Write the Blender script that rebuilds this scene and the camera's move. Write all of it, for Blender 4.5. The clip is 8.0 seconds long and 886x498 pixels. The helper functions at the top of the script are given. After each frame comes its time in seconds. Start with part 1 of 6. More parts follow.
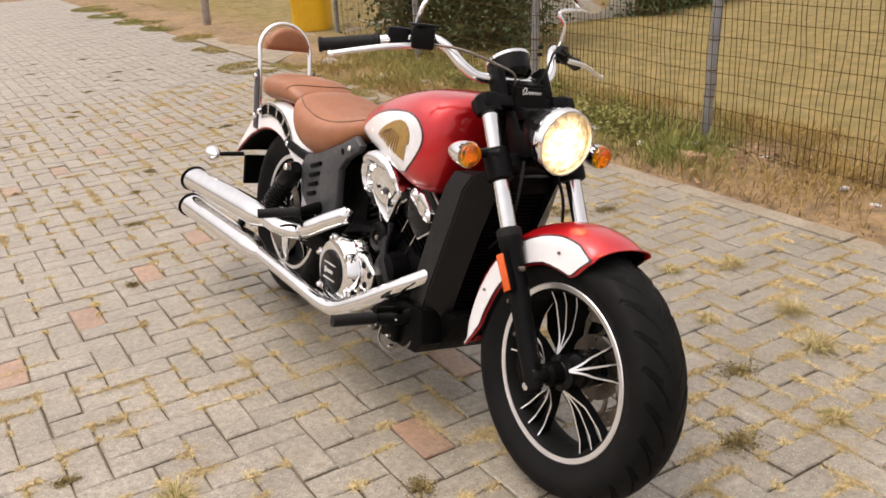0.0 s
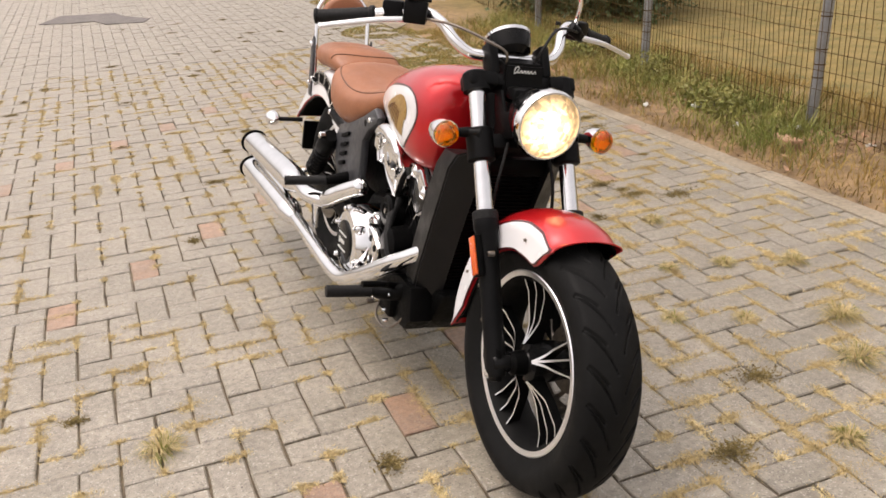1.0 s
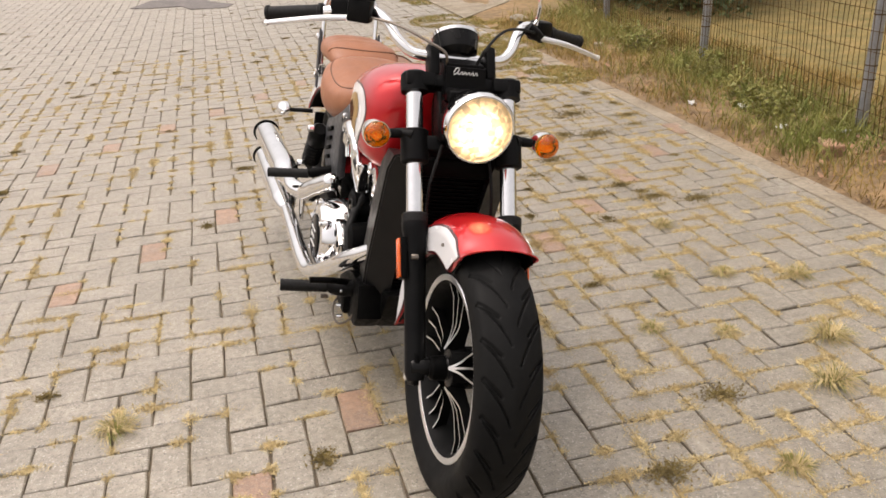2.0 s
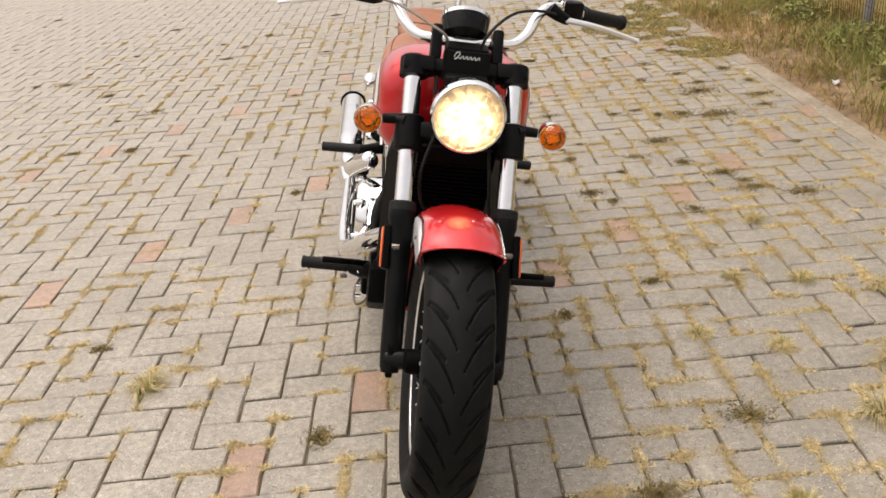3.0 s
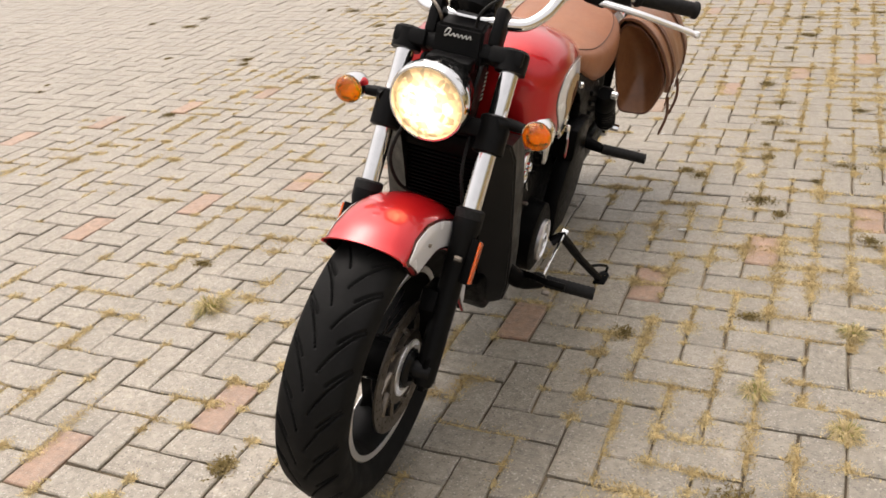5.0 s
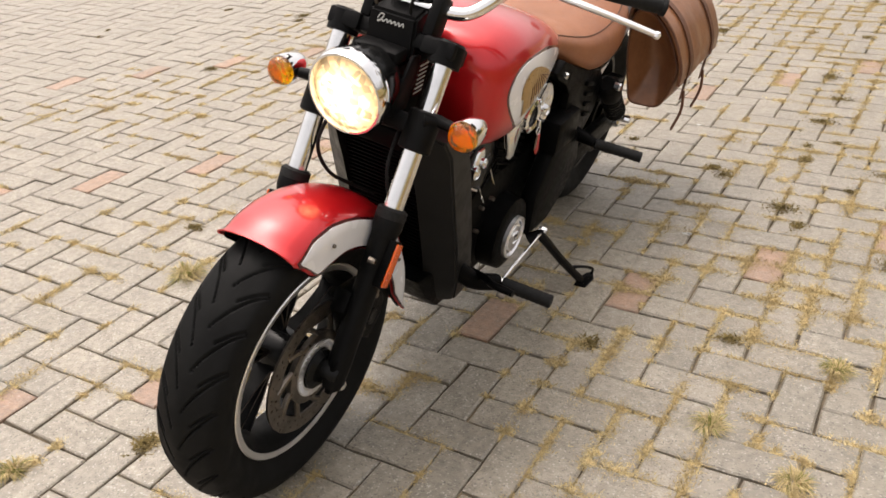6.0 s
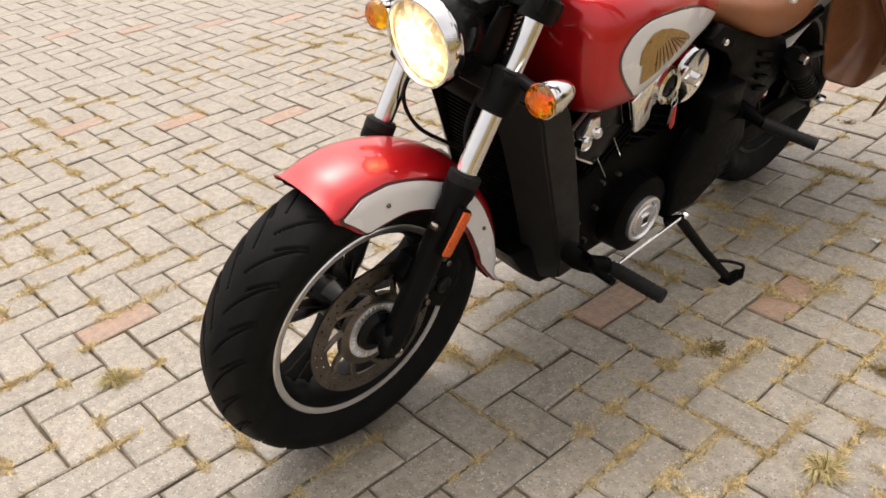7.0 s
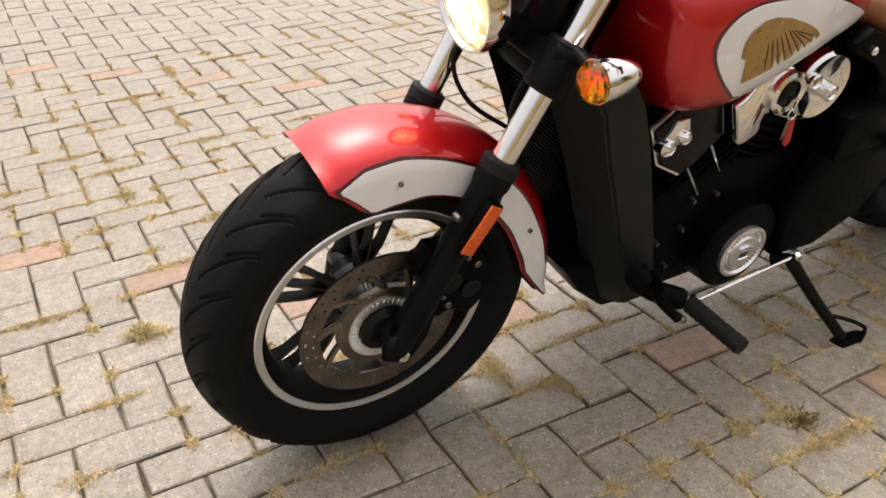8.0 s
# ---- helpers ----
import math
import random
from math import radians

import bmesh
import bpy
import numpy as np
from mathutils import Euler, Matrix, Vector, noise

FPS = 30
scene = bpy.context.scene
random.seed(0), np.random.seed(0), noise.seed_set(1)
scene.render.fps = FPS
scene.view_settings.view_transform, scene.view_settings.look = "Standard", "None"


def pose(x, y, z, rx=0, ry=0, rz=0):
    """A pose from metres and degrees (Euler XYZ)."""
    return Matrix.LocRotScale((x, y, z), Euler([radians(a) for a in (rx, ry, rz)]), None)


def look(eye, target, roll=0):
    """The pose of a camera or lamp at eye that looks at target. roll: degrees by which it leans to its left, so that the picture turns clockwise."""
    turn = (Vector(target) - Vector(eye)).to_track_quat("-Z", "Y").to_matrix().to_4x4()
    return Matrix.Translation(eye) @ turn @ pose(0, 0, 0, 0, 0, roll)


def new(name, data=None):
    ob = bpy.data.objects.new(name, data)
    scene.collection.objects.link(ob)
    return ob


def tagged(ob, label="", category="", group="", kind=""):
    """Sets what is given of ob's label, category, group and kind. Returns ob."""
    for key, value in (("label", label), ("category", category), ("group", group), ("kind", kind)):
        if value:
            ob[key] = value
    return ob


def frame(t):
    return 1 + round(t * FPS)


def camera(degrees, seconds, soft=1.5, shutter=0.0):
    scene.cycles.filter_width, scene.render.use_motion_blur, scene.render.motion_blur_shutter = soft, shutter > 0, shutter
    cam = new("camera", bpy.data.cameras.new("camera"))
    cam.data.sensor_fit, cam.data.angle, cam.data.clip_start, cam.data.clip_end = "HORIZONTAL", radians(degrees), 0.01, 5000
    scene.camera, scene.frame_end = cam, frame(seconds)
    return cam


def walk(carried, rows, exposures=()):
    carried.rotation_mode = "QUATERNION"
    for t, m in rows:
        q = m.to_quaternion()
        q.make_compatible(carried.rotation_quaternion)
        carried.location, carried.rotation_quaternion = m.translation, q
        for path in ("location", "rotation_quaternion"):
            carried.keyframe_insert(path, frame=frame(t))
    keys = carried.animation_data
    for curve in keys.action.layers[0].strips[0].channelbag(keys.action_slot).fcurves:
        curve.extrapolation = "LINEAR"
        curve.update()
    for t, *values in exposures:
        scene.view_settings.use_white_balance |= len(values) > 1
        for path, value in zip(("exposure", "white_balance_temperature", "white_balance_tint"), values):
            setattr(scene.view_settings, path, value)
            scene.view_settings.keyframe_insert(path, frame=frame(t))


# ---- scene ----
cam = camera(53.5, 8.0, 1.62)
PATH = [
    (0, (-1.018, -1.864, 1.378), (-0.057, -0.265, 0.657), -2.9),
    (0.5, (-0.84, -1.911, 1.372), (0.013, -0.267, 0.617), -1.9),
    (1, (-0.62, -2.022, 1.375), (0.021, -0.292, 0.601), -3.2),
    (1.5, (-0.424, -2.12, 1.389), (0.12, -0.358, 0.614), -3.1),
    (1.7, (-0.347, -2.13, 1.385), (0.155, -0.357, 0.609), -3.2),
    (2.8, (0.138, -2.093, 1.378), (0.241, -0.277, 0.544), -4.8),
    (3, (0.24, -2.105, 1.384), (0.241, -0.288, 0.547), -5.2),
    (3.5, (0.454, -2.093, 1.379), (0.288, -0.293, 0.523), -4.2),
    (4, (0.65, -1.975, 1.365), (0.319, -0.209, 0.487), -3.8),
    (4.5, (0.829, -1.883, 1.357), (0.303, -0.172, 0.464), -4.1),
    (4.7, (0.925, -1.845, 1.352), (0.291, -0.174, 0.456), -4.7),
    (5.8, (1.268, -1.563, 1.363), (0.362, -0.036, 0.443), -3.7),
    (6, (1.312, -1.495, 1.36), (0.375, -0.013, 0.398), -3.7),
    (6.5, (1.406, -1.343, 1.324), (0.267, -0.052, 0.305), -6.6),
    (7, (1.488, -1.173, 1.291), (0.146, -0.088, 0.281), -5.6),
    (7.5, (1.481, -1.018, 1.215), (-0.016, -0.133, 0.227), -5.3),
    (8, (1.453, -0.867, 1.142), (-0.1, -0.076, 0.161), -2.7),
]
walk(cam, [(t, look(eye, target, roll)) for t, eye, target, roll in PATH], [(0, 0.32, 6900, 17), (1.7, 0.32, 6900, 16), (4, 0.30, 6900, 14), (6, 0.44, 6900, 14), (8, 0.42, 6950, 15)])

# ---- light ----
SUN_UP, SUN_ROUND = 72.0, 295.0
world = bpy.data.worlds.new("sky")
scene.world = world
world.use_nodes = True
wn, wl = world.node_tree.nodes, world.node_tree.links
sky = wn.new("ShaderNodeTexSky")
sky.sky_type, sky.sun_disc = "NISHITA", False
sky.sun_elevation, sky.sun_rotation = radians(SUN_UP), radians(SUN_ROUND)
sky.air_density, sky.dust_density, sky.ozone_density = 1.0, 8.0, 1.0
wn["Background"].inputs["Strength"].default_value = 0.15
# A hazy, whitish sky.
haze = wn.new("ShaderNodeHueSaturation")
haze.inputs["Saturation"].default_value, haze.inputs["Value"].default_value = 0.3, 1.6
wl.new(sky.outputs["Color"], haze.inputs["Color"])
veil = wn.new("ShaderNodeMix")
veil.data_type = "RGBA"
veil.inputs["Factor"].default_value = 0.34
veil.inputs["B"].default_value = (5.2, 5.1, 4.95, 1)
wl.new(haze.outputs["Color"], veil.inputs["A"])
wl.new(veil.outputs["Result"], wn["Background"].inputs["Color"])
sun = new("sun", bpy.data.lights.new("sun", "SUN"))
sun.data.energy, sun.data.angle, sun.data.color = 0.4, radians(85), (1.0, 0.93, 0.84)
sun.rotation_euler = (radians(90 - SUN_UP), 0, radians(180 - SUN_ROUND))


# ---- helpers of this scene ----
def mesh_of(bm, name):
    me = bpy.data.meshes.new(name)
    bm.normal_update()
    bm.to_mesh(me)
    bm.free()
    return me


def smooth_by_angle(me, degrees=35):
    """Smooth shading, with sharp edges where faces meet at more than the angle."""
    bm = bmesh.new()
    bm.from_mesh(me)
    for f in bm.faces:
        f.smooth = True
    limit = radians(degrees)
    for e in bm.edges:
        e.smooth = len(e.link_faces) == 2 and e.calc_face_angle(0) < limit
    bm.to_mesh(me)
    bm.free()


def part(name, bm, material, parent, label="", smooth=35, m=None):
    """One mesh object under a thing or a part."""
    me = mesh_of(bm, name) if isinstance(bm, bmesh.types.BMesh) else bm
    if smooth:
        smooth_by_angle(me, smooth)
    if not me.materials:
        me.materials.append(material)
    ob = new(name, me)
    ob.parent = parent
    if m is not None:
        ob.matrix_basis = m
    if label:
        ob["label"] = label
    return ob


def thing(name, label, category, m=None, group="", kind=""):
    ob = new(name)
    ob.empty_display_size = 0.1
    if m is not None:
        ob.matrix_basis = m
    return tagged(ob, label, category, group, kind)


def solid(name, bm, material, label, category, group="", kind="", smooth=35, m=None):
    me = mesh_of(bm, name)
    if smooth:
        smooth_by_angle(me, smooth)
    me.materials.append(material)
    ob = new(name, me)
    if m is not None:
        ob.matrix_basis = m
    return tagged(ob, label, category, group, kind)


def box(sx, sy, sz, at=(0, 0, 0), bevel=0.0, segments=2, bm=None):
    bm = bm or bmesh.new()
    made = bmesh.ops.create_cube(bm, size=1.0, matrix=Matrix.Translation(at) @ Matrix.Diagonal((sx, sy, sz, 1)))
    if bevel:
        edges = list({e for v in made["verts"] for e in v.link_edges})
        bmesh.ops.bevel(bm, geom=edges, offset=bevel, segments=segments, profile=0.5, affect="EDGES")
    return bm


def tube(points, radius, sides=12, bm=None, caps=True, closed=False):
    """A round bar along points; radius is one number, or one for each point."""
    bm = bm or bmesh.new()
    pts = [Vector(p) for p in points]
    n = len(pts)
    radii = [radius] * n if isinstance(radius, (int, float)) else list(radius)
    rings, up = [], None
    for i, p in enumerate(pts):
        a = pts[(i - 1) % n] if closed or i else pts[i]
        b = pts[(i + 1) % n] if closed or i < n - 1 else pts[i]
        d = (b - a).normalized()
        if up is None:
            up = d.orthogonal().normalized()
        up = (up - d * up.dot(d)).normalized()
        side = d.cross(up)
        rings.append([bm.verts.new(p + radii[i] * (math.cos(2 * math.pi * k / sides) * up + math.sin(2 * math.pi * k / sides) * side)) for k in range(sides)])
    for i in range(n if closed else n - 1):
        a, b = rings[i], rings[(i + 1) % n]
        for k in range(sides):
            bm.faces.new((a[k], a[(k + 1) % sides], b[(k + 1) % sides], b[k]))
    if caps and not closed:
        bm.faces.new(list(reversed(rings[0])))
        bm.faces.new(rings[-1])
    return bm


def arc_points(points, steps=8):
    """A smooth curve through points (Catmull-Rom)."""
    pts = [Vector(p) for p in points]
    pts = [2 * pts[0] - pts[1], *pts, 2 * pts[-1] - pts[-2]]
    out = []
    for i in range(1, len(pts) - 2):
        a, b, c, d = pts[i - 1 : i + 3]
        for k in range(steps):
            t = k / steps
            out.append(0.5 * (2 * b + (c - a) * t + (2 * a - 5 * b + 4 * c - d) * t * t + (3 * b - a - 3 * c + d) * t**3))
    return [*out, pts[-2]]


def lathe(profile, axis="x", at=(0, 0, 0), sides=48, bm=None, closed=False, start=0.0, sweep=360.0):
    """Turn a profile of (along, radius) round an axis. closed: the profile is a loop."""
    bm = bm or bmesh.new()
    whole = sweep >= 360
    count = sides if whole else sides + 1
    rings = []
    for k in range(count):
        a = radians(start + sweep * k / sides)
        c, s = math.cos(a), math.sin(a)
        ring = []
        for u, r in profile:
            p = {"x": (u, r * c, r * s), "y": (r * c, u, r * s), "z": (r * c, r * s, u)}[axis]
            ring.append(bm.verts.new(Vector(p) + Vector(at)))
        rings.append(ring)
    n = len(profile)
    for k in range(sides):
        a, b = rings[k], rings[(k + 1) % count]
        for i in range(n if closed else n - 1):
            quad = (a[i], a[(i + 1) % n], b[(i + 1) % n], b[i])
            bm.faces.new(quad)
    if not closed and whole:
        for i, flip in ((0, False), (n - 1, True)):
            if profile[i][1] > 1e-4:
                loop = [r[i] for r in rings]
                bm.faces.new(loop if flip else list(reversed(loop)))
    bmesh.ops.remove_doubles(bm, verts=bm.verts, dist=1e-6)
    bmesh.ops.recalc_face_normals(bm, faces=bm.faces)
    return bm


def plate(outline, thickness, axis="x", at=0.0, bevel=0.0, bm=None):
    """A flat shape with thickness. outline: corners in the plane across the axis; at: the middle of its thickness along the axis."""
    bm = bm or bmesh.new()
    put = {"x": lambda u, v, w: (w, u, v), "y": lambda u, v, w: (u, w, v), "z": lambda u, v, w: (u, v, w)}[axis]
    low = [bm.verts.new(put(u, v, at - thickness / 2)) for u, v in outline]
    high = [bm.verts.new(put(u, v, at + thickness / 2)) for u, v in outline]
    n = len(outline)
    faces = [bm.faces.new(low), bm.faces.new(list(reversed(high)))]
    faces += [bm.faces.new((low[i], high[i], high[(i + 1) % n], low[(i + 1) % n])) for i in range(n)]
    bmesh.ops.recalc_face_normals(bm, faces=faces)
    if bevel:
        edges = [e for f in faces[:2] for e in f.edges]
        bmesh.ops.bevel(bm, geom=edges, offset=bevel, segments=2, profile=0.5, affect="EDGES")
    return bm


def loft(rings, bm=None, caps=True):
    """A skin over rings with the same number of points each."""
    bm = bm or bmesh.new()
    rows = [[bm.verts.new(p) for p in ring] for ring in rings]
    n = len(rows[0])
    for a, b in zip(rows, rows[1:]):
        for k in range(n):
            bm.faces.new((a[k], a[(k + 1) % n], b[(k + 1) % n], b[k]))
    if caps:
        bm.faces.new(list(reversed(rows[0])))
        bm.faces.new(rows[-1])
    bmesh.ops.recalc_face_normals(bm, faces=bm.faces)
    return bm


# ---- materials ----
def material(name, colour, second=None, rough=0.5, metal=0.0, scale=20.0, fine=0.0, bump=0.0, bump_scale=None, coat=0.0, rough_var=0.1, spread=(0.35, 0.65), per_object=0.0, where="world", specular=0.5):
    """A surface with two scales of variation in colour, uneven gloss and fine relief."""
    m = bpy.data.materials.new(name)
    m.use_nodes = True
    nodes, links = m.node_tree.nodes, m.node_tree.links
    b = nodes["Principled BSDF"]
    b.inputs["Roughness"].default_value, b.inputs["Metallic"].default_value = rough, metal
    b.inputs["Coat Weight"].default_value, b.inputs["Coat Roughness"].default_value = coat, 0.04
    b.inputs["Specular IOR Level"].default_value = specular
    if where == "world":
        place = nodes.new("ShaderNodeNewGeometry").outputs["Position"]
    else:
        place = nodes.new("ShaderNodeTexCoord").outputs["Object"]
    second = second or tuple(c * 0.8 for c in colour)

    def noise_at(size, detail=4.0):
        n = nodes.new("ShaderNodeTexNoise")
        n.inputs["Scale"].default_value, n.inputs["Detail"].default_value = size, detail
        links.new(place, n.inputs["Vector"])
        return n.outputs["Fac"]

    big = noise_at(scale)
    ramp = nodes.new("ShaderNodeMapRange")
    ramp.inputs[1].default_value, ramp.inputs[2].default_value = spread
    links.new(big, ramp.inputs[0])
    mix = nodes.new("ShaderNodeMix")
    mix.data_type = "RGBA"
    mix.inputs["A"].default_value, mix.inputs["B"].default_value = (*colour, 1), (*second, 1)
    links.new(ramp.outputs[0], mix.inputs["Factor"])
    out = mix.outputs["Result"]
    if fine:
        small = nodes.new("ShaderNodeMapRange")
        small.inputs[1].default_value, small.inputs[2].default_value = 0.3, 0.7
        small.inputs[3].default_value, small.inputs[4].default_value = 1 - fine, 1 + fine
        links.new(noise_at(scale * 9, 6.0), small.inputs[0])
        times = nodes.new("ShaderNodeVectorMath")
        times.operation = "SCALE"
        links.new(out, times.inputs[0])
        links.new(small.outputs[0], times.inputs["Scale"])
        out = times.outputs[0]
    if per_object:
        info = nodes.new("ShaderNodeObjectInfo")
        each = nodes.new("ShaderNodeMapRange")
        each.inputs[3].default_value, each.inputs[4].default_value = 1 - per_object, 1 + per_object
        links.new(info.outputs["Random"], each.inputs[0])
        times = nodes.new("ShaderNodeVectorMath")
        times.operation = "SCALE"
        links.new(out, times.inputs[0])
        links.new(each.outputs[0], times.inputs["Scale"])
        out = times.outputs[0]
    links.new(out, b.inputs["Base Color"])
    if rough_var:
        gloss = nodes.new("ShaderNodeMapRange")
        gloss.inputs[1].default_value, gloss.inputs[2].default_value = 0.3, 0.7
        gloss.inputs[3].default_value, gloss.inputs[4].default_value = max(0.0, rough - rough_var), min(1.0, rough + rough_var)
        links.new(noise_at(scale * 2.3), gloss.inputs[0])
        links.new(gloss.outputs[0], b.inputs["Roughness"])
    if bump:
        relief = nodes.new("ShaderNodeBump")
        relief.inputs["Strength"].default_value, relief.inputs["Distance"].default_value = bump, 0.01
        links.new(noise_at(bump_scale or scale * 5, 8.0), relief.inputs["Height"])
        links.new(relief.outputs[0], b.inputs["Normal"])
    return m


def paver_material(name, colour, second, grit=1.0):
    """Worn concrete: pale and dark grit, stains, and each block a little different."""
    m = material(name, colour, second, rough=0.44, scale=5.0, fine=0.30, bump=0.35, bump_scale=200, rough_var=0.08, per_object=0.09, specular=1.0)
    nodes, links = m.node_tree.nodes, m.node_tree.links
    b = nodes["Principled BSDF"]
    b.inputs["Sheen Weight"].default_value, b.inputs["Sheen Roughness"].default_value = 0.15, 0.5  # sheen added to brighten blocks seen at a low angle
    b.inputs["Sheen Tint"].default_value = (1.0, 0.86, 0.60, 1)
    old = b.inputs["Base Color"].links[0].from_socket
    place = nodes.new("ShaderNodeNewGeometry").outputs["Position"]
    cells = nodes.new("ShaderNodeTexVoronoi")
    cells.inputs["Scale"].default_value = 290
    links.new(place, cells.inputs["Vector"])
    for low, high, tint in ((0.0, 0.16, (0.42, 0.385, 0.33, 1)), (0.86, 1.0, (0.095, 0.08, 0.06, 1))):
        near = nodes.new("ShaderNodeMapRange")
        near.inputs[1].default_value, near.inputs[2].default_value = (0.06, 0.03) if low == 0.0 else (0.92, 0.96)
        sep = nodes.new("ShaderNodeSeparateColor")
        near.inputs[4].default_value = grit
        links.new(cells.outputs["Color"], sep.inputs[0])
        links.new(sep.outputs[0], near.inputs[0])
        mix = nodes.new("ShaderNodeMix")
        mix.data_type = "RGBA"
        links.new(near.outputs[0], mix.inputs["Factor"])
        links.new(old, mix.inputs["A"])
        mix.inputs["B"].default_value = tint
        old = mix.outputs["Result"]
    # Darker in patches, and more so towards the overgrown verge.
    blotch = nodes.new("ShaderNodeTexNoise")
    blotch.inputs["Scale"].default_value, blotch.inputs["Detail"].default_value = 2.6, 8.0
    links.new(place, blotch.inputs["Vector"])
    xyz = nodes.new("ShaderNodeSeparateXYZ")
    links.new(place, xyz.inputs[0])
    verge = nodes.new("ShaderNodeMapRange")
    verge.inputs[1].default_value, verge.inputs[2].default_value = -1.6, 1.6
    verge.inputs[3].default_value, verge.inputs[4].default_value = -0.25, 0.30
    links.new(xyz.outputs[0], verge.inputs[0])
    more = nodes.new("ShaderNodeMath")
    links.new(blotch.outputs["Fac"], more.inputs[0])
    links.new(verge.outputs[0], more.inputs[1])
    amount = nodes.new("ShaderNodeMapRange")
    amount.inputs[1].default_value, amount.inputs[2].default_value = 0.30, 0.95
    amount.inputs[3].default_value, amount.inputs[4].default_value = 0.0, 0.6
    links.new(more.outputs[0], amount.inputs[0])
    darkened = nodes.new("ShaderNodeMix")
    darkened.data_type, darkened.blend_type = "RGBA", "MULTIPLY"
    links.new(amount.outputs[0], darkened.inputs["Factor"])
    links.new(old, darkened.inputs["A"])
    darkened.inputs["B"].default_value = (0.56, 0.56, 0.52, 1)
    links.new(darkened.outputs["Result"], b.inputs["Base Color"])
    return m


PAVER = paver_material("grey_concrete_paver", (0.258, 0.225, 0.176), (0.212, 0.184, 0.142))
RED_PAVER = paver_material("red_concrete_paver", (0.295, 0.165, 0.097), (0.248, 0.153, 0.100), grit=0.4)
SAND = material("joint_sand", (0.055, 0.042, 0.028), (0.16, 0.125, 0.08), rough=1.0, scale=6, fine=0.3, bump=0.6)
SOIL = material("dry_soil", (0.245, 0.160, 0.078), (0.165, 0.108, 0.052), rough=1.0, scale=1.6, fine=0.4, bump=0.8, bump_scale=40)
KERB = material("kerb_concrete", (0.275, 0.235, 0.175), (0.20, 0.162, 0.112), rough=0.85, scale=5, fine=0.2, bump=0.5, bump_scale=150)
TAR = material("asphalt_patch", (0.16, 0.14, 0.13), (0.12, 0.11, 0.10), rough=0.95, scale=6, fine=0.3, bump=0.6)
STRAW = material("dry_grass", (0.36, 0.245, 0.075), (0.25, 0.17, 0.048), rough=0.9, scale=3, fine=0.3)
FRINGE = material("joint_grass", (0.56, 0.450, 0.240), (0.42, 0.320, 0.155), rough=0.95, scale=6, fine=0.3)
HAY = material("mown_dry_grass", (0.30, 0.21, 0.065), (0.22, 0.155, 0.045), rough=0.95, scale=1.5, fine=0.3)
TURF = material("turf_blades", (0.17, 0.15, 0.035), (0.13, 0.115, 0.026), rough=0.9, scale=2, fine=0.3)
GREEN = material("green_grass", (0.150, 0.175, 0.032), (0.25, 0.21, 0.055), rough=0.8, scale=2.5, fine=0.3)
MOSS = material("dark_moss", (0.125, 0.092, 0.030), (0.21, 0.155, 0.055), rough=1.0, scale=14, fine=0.3)
DEAD = material("dead_stalks", (0.175, 0.098, 0.042), (0.085, 0.048, 0.02), rough=0.95, scale=5, fine=0.3)
LEAF = material("shrub_leaf", (0.035, 0.06, 0.018), (0.07, 0.10, 0.03), rough=0.6, scale=4, fine=0.3)
WEED = material("weed_leaf", (0.15, 0.165, 0.03), (0.23, 0.205, 0.05), rough=0.6, scale=6, fine=0.3)
BARK = material("shrub_bark", (0.12, 0.09, 0.06), (0.08, 0.06, 0.04), rough=0.95, scale=20, bump=0.6)
ZINC = material("galvanised_post", (0.33, 0.34, 0.35), (0.24, 0.25, 0.26), rough=0.55, metal=0.6, scale=9, fine=0.12, bump=0.1)
WIRE = material("rusty_wire", (0.060, 0.038, 0.014), (0.10, 0.062, 0.024), rough=0.85, scale=6, specular=0.1)
YELLOW = material("yellow_plastic", (0.80, 0.46, 0.02), (0.74, 0.42, 0.02), rough=0.45, scale=3, fine=0.05)
TIMBER = material("weathered_post", (0.32, 0.26, 0.21), (0.22, 0.18, 0.15), rough=0.9, scale=8, fine=0.25, bump=0.6)
LITTER = material("white_paper", (0.75, 0.75, 0.74), (0.65, 0.65, 0.63), rough=0.7, scale=30)
PALE_WALL = material("pale_render", (0.62, 0.60, 0.54), (0.50, 0.47, 0.41), rough=0.9, scale=3, fine=0.15, bump=0.3, bump_scale=80)
CLAY = material("broken_brick", (0.36, 0.20, 0.12), (0.28, 0.18, 0.11), rough=0.95, scale=12, fine=0.3, bump=0.6)
STONE = material("pale_stone", (0.33, 0.29, 0.23), (0.25, 0.22, 0.17), rough=0.9, scale=10, fine=0.2, bump=0.5)

